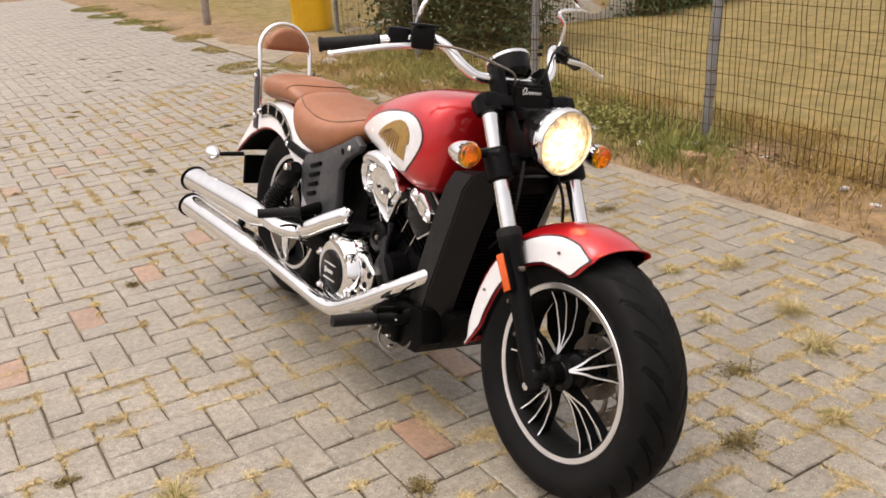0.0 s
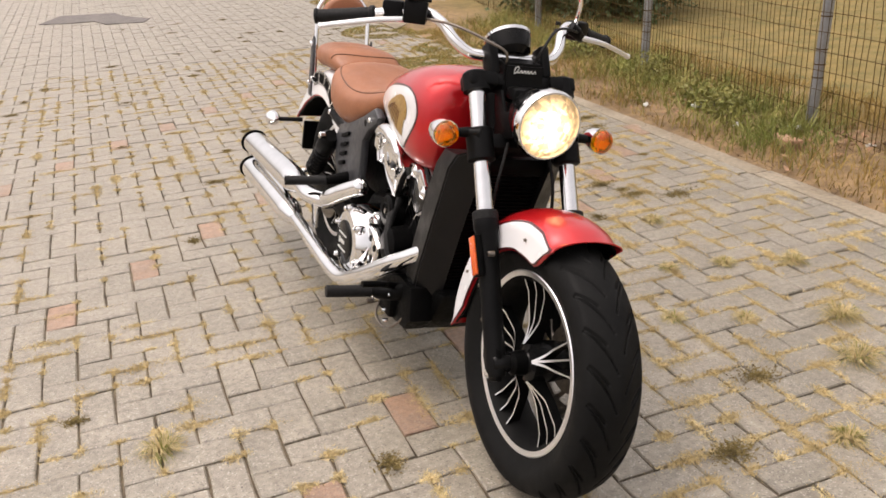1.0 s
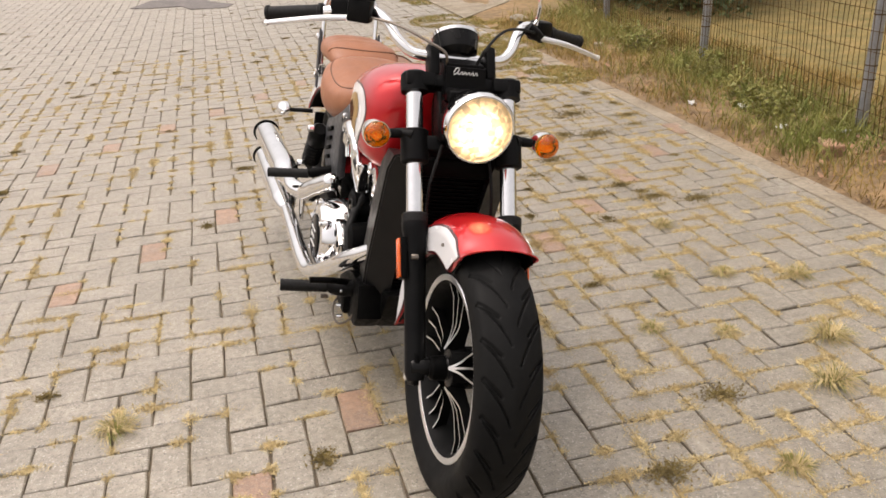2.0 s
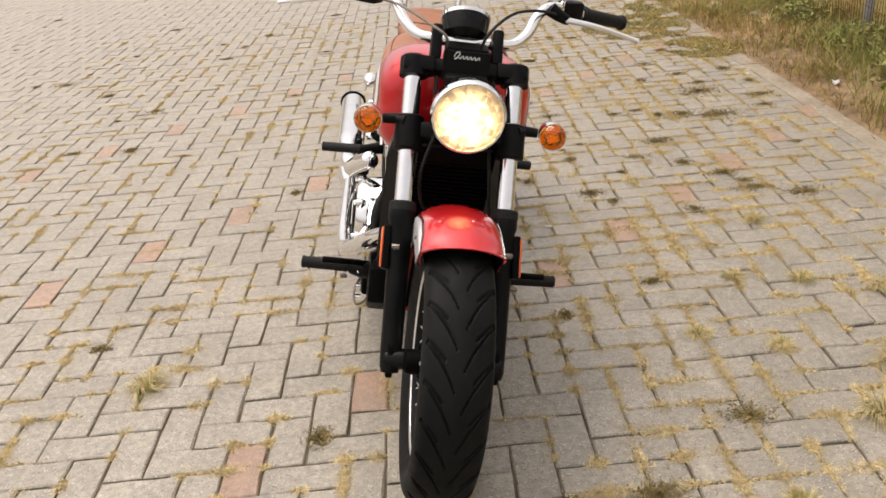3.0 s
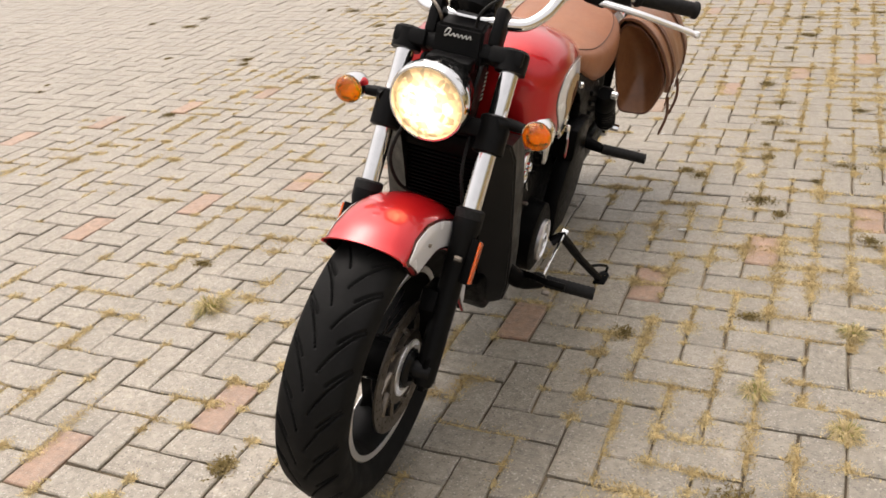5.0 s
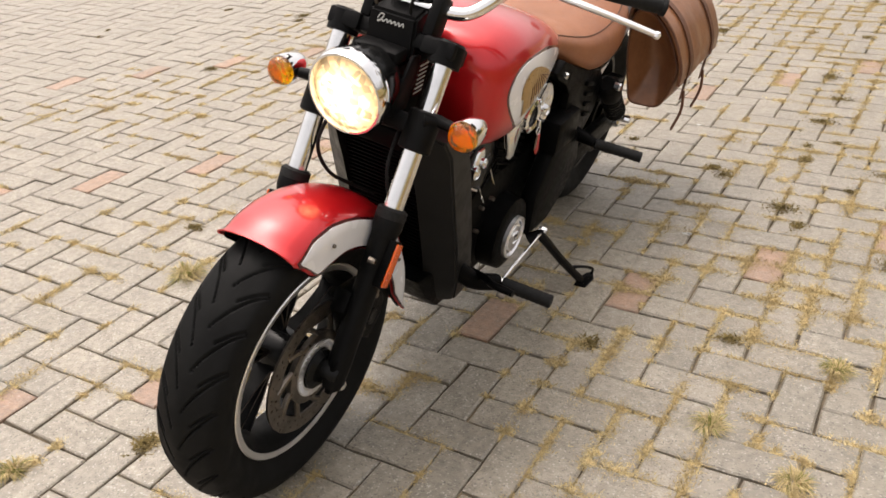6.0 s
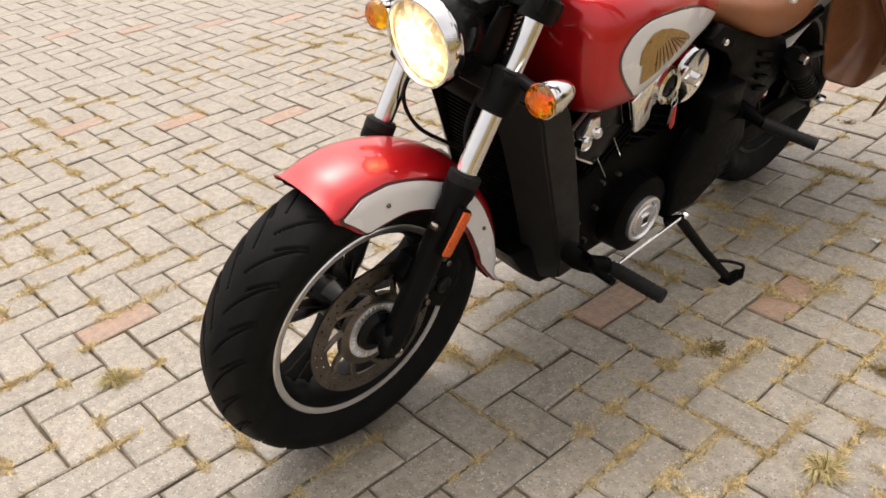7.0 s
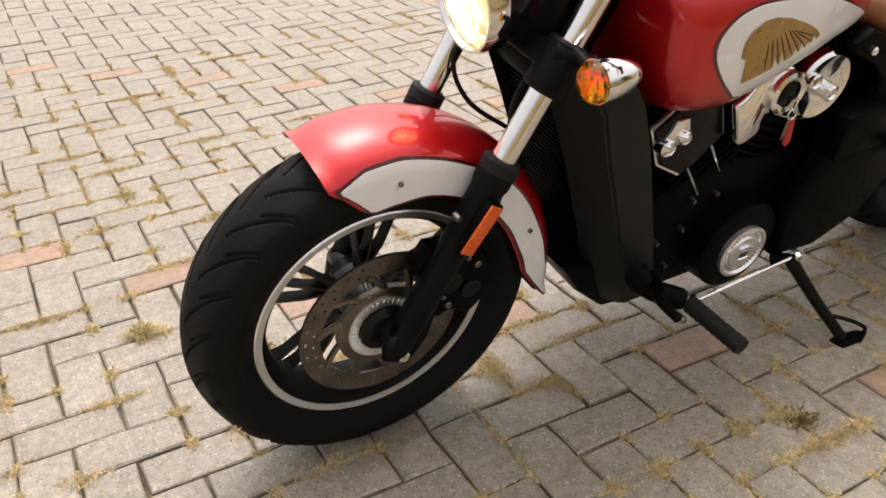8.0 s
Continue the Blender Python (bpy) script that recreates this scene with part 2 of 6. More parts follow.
def field_tint(m):
    """The field beyond the fence is mown turf: yellower, with dull green patches."""
    nodes, links = m.node_tree.nodes, m.node_tree.links
    b = nodes["Principled BSDF"]
    old = b.inputs["Base Color"].links[0].from_socket
    place = nodes.new("ShaderNodeNewGeometry").outputs["Position"]
    xyz = nodes.new("ShaderNodeSeparateXYZ")
    links.new(place, xyz.inputs[0])
    beyond = nodes.new("ShaderNodeMapRange")
    beyond.inputs[1].default_value, beyond.inputs[2].default_value = 2.9, 3.7
    links.new(xyz.outputs[0], beyond.inputs[0])
    patch = nodes.new("ShaderNodeTexNoise")
    patch.inputs["Scale"].default_value, patch.inputs["Detail"].default_value = 5.5, 12.0
    links.new(place, patch.inputs["Vector"])
    ramp = nodes.new("ShaderNodeMapRange")
    ramp.inputs[1].default_value, ramp.inputs[2].default_value = 0.32, 0.72
    links.new(patch.outputs["Fac"], ramp.inputs[0])
    turf = nodes.new("ShaderNodeMix")
    turf.data_type = "RGBA"
    turf.inputs["A"].default_value, turf.inputs["B"].default_value = (0.225, 0.156, 0.048, 1), (0.105, 0.090, 0.022, 1)
    links.new(ramp.outputs[0], turf.inputs["Factor"])
    mix = nodes.new("ShaderNodeMix")
    mix.data_type = "RGBA"
    links.new(beyond.outputs[0], mix.inputs["Factor"])
    links.new(old, mix.inputs["A"])
    links.new(turf.outputs["Result"], mix.inputs["B"])
    links.new(mix.outputs["Result"], b.inputs["Base Color"])


field_tint(SOIL)

# ---- ground ----
W = 0.103
KERB_X = 2.16


def ground_sheet():
    """Soil to the horizon, a step below the blocks, a little uneven on the verge."""
    bm = bmesh.new()
    xs = [-600, -60, -20, -12, *np.linspace(-11, 2.15, 14), *np.linspace(2.3, 4.2, 20), *np.linspace(4.5, 14, 20), 20, 60, 600]
    ys = [-600, -60, -20, -8, *np.linspace(-6, 12, 73), *np.linspace(12.5, 30, 20), 60, 600]
    grid = []
    for y in ys:
        row = []
        for x in xs:
            z = -0.02
            if x > 2.2 and abs(y) < 40:
                z = 0.0 + 0.02 * min(1, (x - 2.2) / 0.5) + 0.025 * noise.noise((x * 1.3, y * 1.3, 0.2)) + 0.012 * noise.noise((x * 5, y * 5, 1.7))
                z = min(z, 0.0) if x < 2.35 else z
            row.append(bm.verts.new((x, y, z)))
        grid.append(row)
    for a, b in zip(grid, grid[1:]):
        for i in range(len(xs) - 1):
            bm.faces.new((a[i], a[i + 1], b[i + 1], b[i]))
    return bm


solid("ground", ground_sheet(), SOIL, "dry bare soil with straw under the verge", "ground", kind="structure", smooth=80)
bm = bmesh.new()
for q in ((-9.1, -7.1), (2.2, -7.1), (2.2, 19.1), (-9.1, 19.1)):
    bm.verts.new((*q, -0.0085))
bm.faces.new(bm.verts)
tagged(new("road", mesh_of(bm, "road")), "dark sand bed with weeds under the paving blocks", "paving", kind="structure").data.materials.append(SAND)
pavement = bpy.data.objects["road"]

# Kerb of flush concrete lengths between the blocks and the verge.
kerb = thing("kerb", "flush grey concrete kerb along the dry verge", "kerb", kind="structure")
kerb_bm = box(0.105, 0.992, 0.10, (0, 0, -0.038), 0.006)
kerb_me = mesh_of(kerb_bm, "kerb_stone")
for i in range(-6, 9):
    part("kerb_stone", kerb_me, KERB, kerb, smooth=0, m=pose(KERB_X + 0.066 + random.uniform(-0.006, 0.006), i * 1.0 + 0.2 - 1.5 + 1.0, random.uniform(-0.016, -0.008), 0, random.uniform(-1, 1), random.uniform(-0.3, 0.3)))


def paver_mesh(name, mat, seed):
    """A worn chamfered block, long along y, its edges a little uneven."""
    rnd = random.Random(seed)
    bm = bmesh.new()
    hx, hy = W / 2 - 0.0024, W - 0.0024
    outline = [(-1, -1), (1, -1), (1, -0.36), (1, 0.3), (1, 1), (-1, 1), (-1, 0.34), (-1, -0.3)]
    rough_edge = [(rnd.uniform(-0.0012, 0.0030), rnd.uniform(0.0026, 0.0058)) for _ in outline]
    rows = [[bm.verts.new((sx * (hx - d - c * k), sy * (hy - (d + c * k) * (abs(sy) == 1)), -0.03 * (n == 0) - c * 0.85 * (n == 1))) for (sx, sy), (d, c) in zip(outline, rough_edge)] for n, k in ((0, 0), (1, 0), (2, 1))]
    m = len(outline)
    for a, b in zip(rows, rows[1:]):
        for k in range(m):
            bm.faces.new((a[k], a[(k + 1) % m], b[(k + 1) % m], b[k]))
    bm.faces.new(rows[-1])
    me = mesh_of(bm, name)
    me.materials.append(mat)
    return me


def red_at(p, q):
    return p + q < 30 and ((q == 0 and p % 3 == 0) or (q == -5 and (p - 1) % 3 == 0) or (q == -10 and (p - 2) % 3 == 0))


def blocks():
    """Places (x, y, upright, red) of the herringbone: two blocks for each step of its lattice."""
    for q in range(-70, 40):
        for p in range(-160, 260):
            for upright, dx, dy in ((True, 0.0, 0.0), (False, 1.5, -0.5)):
                x, y = (p + 2 * q + dx) * W, (p - 2 * q + dy) * W
                if -9.0 < x < KERB_X + 0.10 and -7.0 < y < 19.0:
                    yield x, y, upright, upright and red_at(p, q)

# ---- motorcycle: materials ----
CHROME = material("chrome", (0.84, 0.84, 0.84), (0.80, 0.80, 0.80), rough=0.06, metal=1.0, scale=25, rough_var=0.025, where="object")
FORK_TUBE = material("polished_tube", (0.78, 0.78, 0.78), (0.73, 0.73, 0.73), rough=0.13, metal=1.0, scale=30, rough_var=0.04, where="object")
MACHINED = material("machined_alloy", (0.90, 0.90, 0.91), (0.84, 0.84, 0.85), rough=0.36, metal=1.0, scale=12, rough_var=0.0, where="object")
STEEL = material("brake_steel", (0.215, 0.188, 0.160), (0.150, 0.130, 0.110), rough=0.36, metal=1.0, scale=30, fine=0.15, where="object")
SATIN = material("satin_black_paint", (0.004, 0.004, 0.0042), (0.006, 0.006, 0.006), rough=0.42, scale=12, fine=0.1, bump=0.03, bump_scale=400, where="object", specular=0.08)
SHROUD_PAINT = material("grained_black_plastic", (0.0075, 0.0075, 0.0078), (0.0058, 0.0058, 0.006), rough=0.40, scale=12, fine=0.1, bump=0.06, bump_scale=350, where="object", specular=0.22)
GLOSS = material("gloss_black_paint", (0.005, 0.005, 0.005), (0.007, 0.007, 0.007), rough=0.18, scale=8, where="object", specular=0.14)
CAST = material("cast_black_alloy", (0.002, 0.002, 0.002), (0.0035, 0.0035, 0.0035), rough=0.4, scale=30, fine=0.15, bump=0.1, bump_scale=500, where="object", specular=0.045)
GREY_CAST = material("graphite_cast_alloy", (0.056, 0.057, 0.061), (0.046, 0.047, 0.051), rough=0.42, metal=0.2, scale=20, fine=0.1, bump=0.06, bump_scale=500, where="object")
RUBBER = material("tyre_rubber", (0.0055, 0.0055, 0.0055), (0.0075, 0.0075, 0.0072), rough=0.62, scale=9, fine=0.12, bump=0.05, bump_scale=300, where="object", specular=0.10)
GRIP = material("grip_rubber", (0.004, 0.004, 0.004), (0.006, 0.006, 0.006), rough=0.7, scale=60, bump=0.15, bump_scale=500, where="object", specular=0.3)
PAINT = material("red_pearl_paint", (0.56, 0.006, 0.011), (0.50, 0.005, 0.009), rough=0.40, metal=0.55, scale=6, coat=1.0, rough_var=0.04, where="object")
DARK_RED = material("dark_red_pinstripe", (0.07, 0.003, 0.006), (0.055, 0.003, 0.005), rough=0.3, scale=9, coat=0.6, where="object")
WHITE = material("white_gloss_paint", (0.78, 0.78, 0.79), (0.74, 0.74, 0.75), rough=0.24, scale=7, coat=0.6, rough_var=0.05, where="object")
GOLD = material("gold_transfer", (0.40, 0.245, 0.070), (0.33, 0.195, 0.055), rough=0.35, metal=0.3, scale=40, fine=0.12, where="object")
TAN = material("tan_leather", (0.295, 0.112, 0.048), (0.245, 0.092, 0.039), rough=0.46, scale=9, fine=0.06, bump=0.08, bump_scale=300, rough_var=0.07, where="object")
BROWN = material("brown_leather", (0.245, 0.104, 0.044), (0.180, 0.074, 0.031), rough=0.40, scale=7, fine=0.1, bump=0.1, bump_scale=220, where="object")
SEAM = material("leather_seam", (0.13, 0.05, 0.022), (0.10, 0.038, 0.018), rough=0.6, scale=30, where="object")
def lens_material():
    """Amber plastic, moulded into small facets, over a bright bowl."""
    m = material("amber_lens", (1.0, 0.47, 0.008), (1.0, 0.40, 0.006), rough=0.05, scale=20, rough_var=0.0, where="object", specular=0.15)
    nodes, links = m.node_tree.nodes, m.node_tree.links
    b = nodes["Principled BSDF"]
    b.inputs["Transmission Weight"].default_value = 1.0
    facets = nodes.new("ShaderNodeTexVoronoi")
    facets.inputs["Scale"].default_value = 62
    links.new(nodes.new("ShaderNodeTexCoord").outputs["Object"], facets.inputs["Vector"])
    relief = nodes.new("ShaderNodeBump")
    relief.inputs["Strength"].default_value, relief.inputs["Distance"].default_value = 0.7, 0.004
    links.new(facets.outputs["Distance"], relief.inputs["Height"])
    links.new(relief.outputs[0], b.inputs["Normal"])
    return m


AMBER = lens_material()
REFLECTOR = material("amber_reflector", (0.72, 0.105, 0.003), (0.60, 0.080, 0.003), rough=0.2, scale=60, bump=0.3, coat=0.4, where="object")
RED_TAG = material("red_key_tag", (0.5, 0.02, 0.02), (0.4, 0.015, 0.015), rough=0.4, scale=20, where="object")
INK = material("pale_print", (0.62, 0.62, 0.60), (0.5, 0.5, 0.48), rough=0.5, scale=30, where="object")


def lamp_material():
    """The lit headlight: a warm glow, brightest about the bulb, broken by the facets of its reflector."""
    m = bpy.data.materials.new("lit_headlight_lens")
    m.use_nodes = True
    nodes, links = m.node_tree.nodes, m.node_tree.links
    b = nodes["Principled BSDF"]
    b.inputs["Base Color"].default_value, b.inputs["Roughness"].default_value = (0.42, 0.33, 0.22, 1), 0.1
    place = nodes.new("ShaderNodeTexCoord").outputs["Object"]
    cells = nodes.new("ShaderNodeTexVoronoi")
    cells.inputs["Scale"].default_value = 75
    links.new(place, cells.inputs["Vector"])
    sep = nodes.new("ShaderNodeSeparateColor")
    links.new(cells.outputs["Color"], sep.inputs[0])
    facet = nodes.new("ShaderNodeMapRange")
    facet.inputs[3].default_value, facet.inputs[4].default_value = 0.4, 1.6
    links.new(sep.outputs[0], facet.inputs[0])
    away = nodes.new("ShaderNodeVectorMath")
    away.operation = "DISTANCE"
    away.inputs[1].default_value = (0.003, 0.143, 0.842)
    links.new(place, away.inputs[0])
    beam = nodes.new("ShaderNodeMapRange")
    beam.inputs[1].default_value, beam.inputs[2].default_value = 0.015, 0.075
    beam.inputs[3].default_value, beam.inputs[4].default_value = 4.2, 0.34
    links.new(away.outputs["Value"], beam.inputs[0])
    power = nodes.new("ShaderNodeMath")
    power.operation = "MULTIPLY"
    links.new(facet.outputs[0], power.inputs[0])
    links.new(beam.outputs[0], power.inputs[1])
    b.inputs["Emission Color"].default_value = (1.0, 0.68, 0.32, 1)
    links.new(power.outputs[0], b.inputs["Emission Strength"])
    return m


LAMP = lamp_material()

# ---- motorcycle: its frame of reference is x to its left, y to its tail, z up along its own leaning plane ----
BIKE = Matrix.Translation((0.153, -0.392, 0)) @ pose(0, 0, 0, 0, 0, 1.0) @ pose(0, 0, 0, 0, 11.5, 0)
moto = thing("motorcycle", "red and white cruiser motorcycle leaning on its side stand", "motorcycle", BIKE)


def fork_y(z):
    return 0.173 + (z - 0.634) * 0.533


def dense(rows, steps=10):
    """Rows of numbers joined by a smooth curve."""
    rows = [np.array(r, float) for r in rows]
    rows = [2 * rows[0] - rows[1], *rows, 2 * rows[-1] - rows[-2]]
    out = []
    for i in range(1, len(rows) - 2):
        a, b, c, d = rows[i - 1 : i + 3]
        for t in np.arange(steps) / steps:
            out.append(0.5 * (2 * b + (c - a) * t + (2 * a - 5 * b + 4 * c - d) * t * t + (3 * b - a - 3 * c + d) * t**3))
    return [*out, rows[-2]]


class Body:
    """A soft body along y: rows of (y, half width, top, bottom, squareness)."""

    def __init__(self, rows, steps=8):
        self.rows = np.array(dense(rows, steps))

    def at(self, y):
        return [np.interp(y, self.rows[:, 0], self.rows[:, i]) for i in range(1, 5)]

    def point(self, y, a, out=0.0):
        w, top, low, n = self.at(y)
        c, s = math.cos(a), math.sin(a)
        h, mid = (top - low) / 2, (top + low) / 2
        x = (w + out) * math.copysign(abs(c) ** (2 / n), c)
        z = (h + out) * math.copysign(abs(s) ** (2 / n), s)
        return Vector((x, y, mid + z))

    def side(self, y, z, out=0.0):
        """Half width at the height z."""
        w, top, low, n = self.at(y)
        h, mid = max(1e-4, (top - low) / 2), (top + low) / 2
        k = min(0.999, abs((z - mid) / h))
        return w * (1 - k**n) ** (1 / n) + out

    def skin(self, sides=40):
        return loft([[self.point(r[0], 2 * math.pi * k / sides) for k in range(sides)] for r in self.rows])


def decal(body, outline, side, out, steps=9):
    """A skin that lies on the flank of a body, inside an outline in y and z, with a thin edge."""
    bm = bmesh.new()
    ring = [np.array(p[:2]) for p in outline]
    mid = sum(ring) / len(ring)
    rows = []
    for i in range(steps + 1):
        f = i / steps
        row = []
        for p in ring:
            y, z = mid + (p - mid) * f
            row.append(bm.verts.new((side * body.side(y, z, out), y, z)))
            if i == 0:
                break
        rows.append(row)
    n = len(ring)
    for k in range(n):
        bm.faces.new((rows[0][0], rows[1][k], rows[1][(k + 1) % n]))
    for a, b in zip(rows[1:], rows[2:]):
        for k in range(n):
            bm.faces.new((a[k], b[k], b[(k + 1) % n], a[(k + 1) % n]))
    rim = [bm.verts.new((side * body.side(*p, out - 0.003), *p)) for p in ring]
    for k in range(n):
        bm.faces.new((rows[-1][k], rim[k], rim[(k + 1) % n], rows[-1][(k + 1) % n]))
    bmesh.ops.recalc_face_normals(bm, faces=bm.faces)
    if side < 0 and sum((f.normal.x for f in bm.faces)) > 0 or side > 0 and sum((f.normal.x for f in bm.faces)) < 0:
        bmesh.ops.reverse_faces(bm, faces=bm.faces)
    return bm


def bolt(at, radius, length, axis="x", mat=None, parent=None, name="bolt"):
    prof = [(-length / 2, radius), (length * 0.3, radius), (length / 2, radius * 0.75)]
    if axis == "-x":
        prof, axis = [(-u, r) for u, r in prof], "x"
    return part(name, lathe(prof, axis, at, 8), mat or CHROME, parent or moto)


# ---- wheels ----
def tyre_mesh(half, big, yc, zc, around, fine):
    """A tyre whose long curved grooves sweep back from the middle, with a shorter one between each two."""
    prof = np.array(dense([(-0.046, 0.206), (-0.052, 0.218), (-half, big - 0.058), (-half * 0.9, big - 0.024), (-half * 0.55, big - 0.009), (0, big), (half * 0.55, big - 0.009), (half * 0.9, big - 0.024), (half, big - 0.058), (0.052, 0.218), (0.046, 0.206)], fine))
    x, r = prof[:, 0], prof[:, 1]
    a = 2 * np.pi * np.arange(around) / around
    rad = np.repeat(r[None], around, 0)
    u = np.abs(x) / half
    pitch = 2 * np.pi / 24
    tread = (r > big - 0.046)[None]
    for shift, lo, hi in ((0.0, 0.10, 0.93), (0.42, 0.40, 0.90)):
        g = (a[:, None] / pitch + np.where(x > 0, 0.5, 0.0)[None] + shift + ((1.7 if shift == 0 else 1.35) * u**0.62)[None]) % 1.0
        d = np.minimum(g, 1 - g) * pitch * big
        inside = tread & (u > lo)[None] & (u < hi)[None]
        rad = rad - np.where(inside, 0.0050 * np.clip((0.0046 - d) / 0.0016, 0, 1), 0)
    n = len(x)
    verts = np.stack([np.repeat(x[None], around, 0), yc + rad * np.cos(a)[:, None], zc + rad * np.sin(a)[:, None]], -1).reshape(-1, 3)
    k, i = np.meshgrid(np.arange(around), np.arange(n - 1), indexing="ij")
    k2 = (k + 1) % around
    faces = np.stack([k * n + i, k * n + i + 1, k2 * n + i + 1, k2 * n + i], -1).reshape(-1, 4)
    me = bpy.data.meshes.new("tyre")
    me.from_pydata(verts.tolist(), [], faces[:, ::-1].tolist())
    return me


def spoke_mesh(theta, j, yc, zc):
    """One blade of a three-pronged spoke: the three leave the hub at one point, stand proud there, and run out side by side. Bright turned edges."""
    rows = []
    for i in range(15):
        f = i / 14
        r = 0.046 + 0.152 * f
        a = theta + radians(1.0) * j + radians(11.8) * j * min(1.0, f * 2.6) ** 0.75
        fwd, side = Vector((0, math.cos(a), math.sin(a))), Vector((0, -math.sin(a), math.cos(a)))
        c = Vector((0, yc, zc)) + fwd * r
        deep = 0.033 + 0.024 * max(0.0, 1 - f / 0.42) ** 1.6 + 0.010 * max(0.0, (f - 0.8) / 0.2)
        thick = 0.0030 - 0.0009 * min(1.0, f * 1.5)
        left = -0.009
        rows.append([c + Vector((x, 0, 0)) + side * (sy * thick) for x, sy in ((-deep, -1), (left, -1), (left, 1), (-deep, 1))])
    bm = loft(rows)
    me = mesh_of(bm, "spoke")
    me.materials.append(CAST)
    me.materials.append(MACHINED)
    me.materials.append(STEEL)
    for f in me.polygons:
        f.material_index = 1 if f.normal.x < -0.25 else 2 if f.normal.x > 0.5 else 0
    return me


def wheel(name, yc, zc, half, big, around, grooves, phase):
    hub = lathe([(-0.062, 0.0), (-0.062, 0.022), (-0.05, 0.03), (-0.045, 0.046), (-0.02, 0.05), (0.02, 0.05), (0.045, 0.046), (0.05, 0.036), (0.06, 0.03), (0.06, 0.0)], "x", (0, yc, zc), 40)
    wheel_ob = part(name, hub, GLOSS, moto, "black cast hub")
    barrel = [(-0.052, 0.203), (-0.044, 0.196), (-0.034, 0.193), (-0.02, 0.186), (0.02, 0.186), (0.034, 0.193), (0.044, 0.196), (0.052, 0.203), (0.052, 0.209), (-0.052, 0.209)]
    part("rim", lathe(barrel, "x", (0, yc, zc), 96, closed=True), RUBBER, wheel_ob, "black rim")
    for s in (-1, 1):
        ring = [(s * 0.0495, 0.2035), (s * 0.0535, 0.2045), (s * 0.0555, 0.2165), (s * 0.0535, 0.2190), (s * 0.0495, 0.2175)]
        part("rim_edge", lathe(ring, "x", (0, yc, zc), 96, closed=True), MACHINED if yc < 1 or s < 0 else GLOSS, wheel_ob, "machined rim edge")
    for g in range(5):
        for j in (-1, 0, 1):
            part("spoke", spoke_mesh(radians(phase + 72 * g), j, yc, zc), GLOSS, wheel_ob, smooth=30)
    part("tyre", tyre_mesh(half, big, yc, zc, around, grooves), RUBBER, wheel_ob, "worn black tyre with curved grooves", smooth=60)
    return wheel_ob


AXLE_Y, AXLE_Z = -0.010, 0.3195
front_wheel = wheel("front_wheel", AXLE_Y, AXLE_Z, 0.073, 0.319, 1000, 14, 152)
rear_wheel = wheel("rear_wheel", 1.562, 0.322, 0.078, 0.325, 360, 8, 150)


def disc_holes(name, yc, zc, x, outer, inner, parent, holes=30):
    """A brake disc: a flat ring with two rows of drilled holes, on a spoked carrier."""
    bm = bmesh.new()
    count, radial = holes * 5, 9
    for side in (-1, 1):
        grid = []
        for k in range(count):
            a = 2 * math.pi * k / count
            grid.append([bm.verts.new((x + side * 0.0024, yc + r * math.cos(a), zc + r * math.sin(a))) for r in np.linspace(inner, outer, radial)])
        for k in range(count):
            for i in range(radial - 1):
                if i in (2, 5) and (k + (2 if i == 5 else 0)) % 5 == 0:
                    continue
                a, b = grid[k], grid[(k + 1) % count]
                bm.faces.new((a[i], a[i + 1], b[i + 1], b[i]) if side > 0 else (b[i], b[i + 1], a[i + 1], a[i]))
    edge = [e for e in bm.edges if e.is_boundary]
    top = {}
    for e in edge:
        for v in e.verts:
            top[(round(v.co.y, 5), round(v.co.z, 5), v.co.x > x)] = v
    for e in [e for e in edge if e.verts[0].co.x > x]:
        a, b = e.verts
        c, d = (top.get((round(v.co.y, 5), round(v.co.z, 5), False)) for v in (b, a))
        if c and d:
            bm.faces.new((a, b, c, d))
    part(name, bm, STEEL, parent, "drilled steel brake disc", smooth=30)


disc_holes("brake_disc", AXLE_Y, AXLE_Z, 0.072, 0.149, 0.112, front_wheel)
for k in range(10):
    a = 2 * math.pi * k / 10
    pts = [(0.072, AXLE_Y + (0.052 + 0.066 * f) * math.cos(a + 0.55 * f), AXLE_Z + (0.052 + 0.066 * f) * math.sin(a + 0.55 * f)) for f in np.linspace(0, 1, 6)]
    part("disc_arm", tube(pts, 0.0065, 6), STEEL, front_wheel)
part("disc_carrier", lathe([(0.066, 0.082), (0.0775, 0.082), (0.0785, 0.078), (0.0785, 0.048), (0.066, 0.048)], "x", (0, AXLE_Y, AXLE_Z), 60, closed=True), STEEL, front_wheel, "dull steel disc carrier")
bm = lathe([(0.079, 0.064), (0.082, 0.064), (0.082, 0.046), (0.079, 0.046)], "x", (0, AXLE_Y, AXLE_Z), 60, closed=True)
for k in range(36):
    a = 2 * math.pi * k / 36
    box(0.0018, 0.009, 0.003, (0, 0, 0), bm=bm)
    m = Matrix.Translation((0.0835, AXLE_Y, AXLE_Z)) @ Matrix.Rotation(a, 4, "X") @ Matrix.Translation((0, 0.056, 0))
    bmesh.ops.transform(bm, matrix=m, verts=list(bm.verts)[-8:])
part("sensor_ring", bm, MACHINED, front_wheel, "toothed bright sensor ring", smooth=20)
part("axle_cap", lathe([(0.055, 0.045), (0.088, 0.044), (0.096, 0.034), (0.098, 0.0)], "x", (0, AXLE_Y, AXLE_Z), 32), GLOSS, front_wheel)
part("axle_cap", lathe([(-0.055, 0.03), (-0.085, 0.028), (-0.092, 0.018), (-0.092, 0.0)], "x", (0, AXLE_Y, AXLE_Z), 32), CAST, front_wheel)
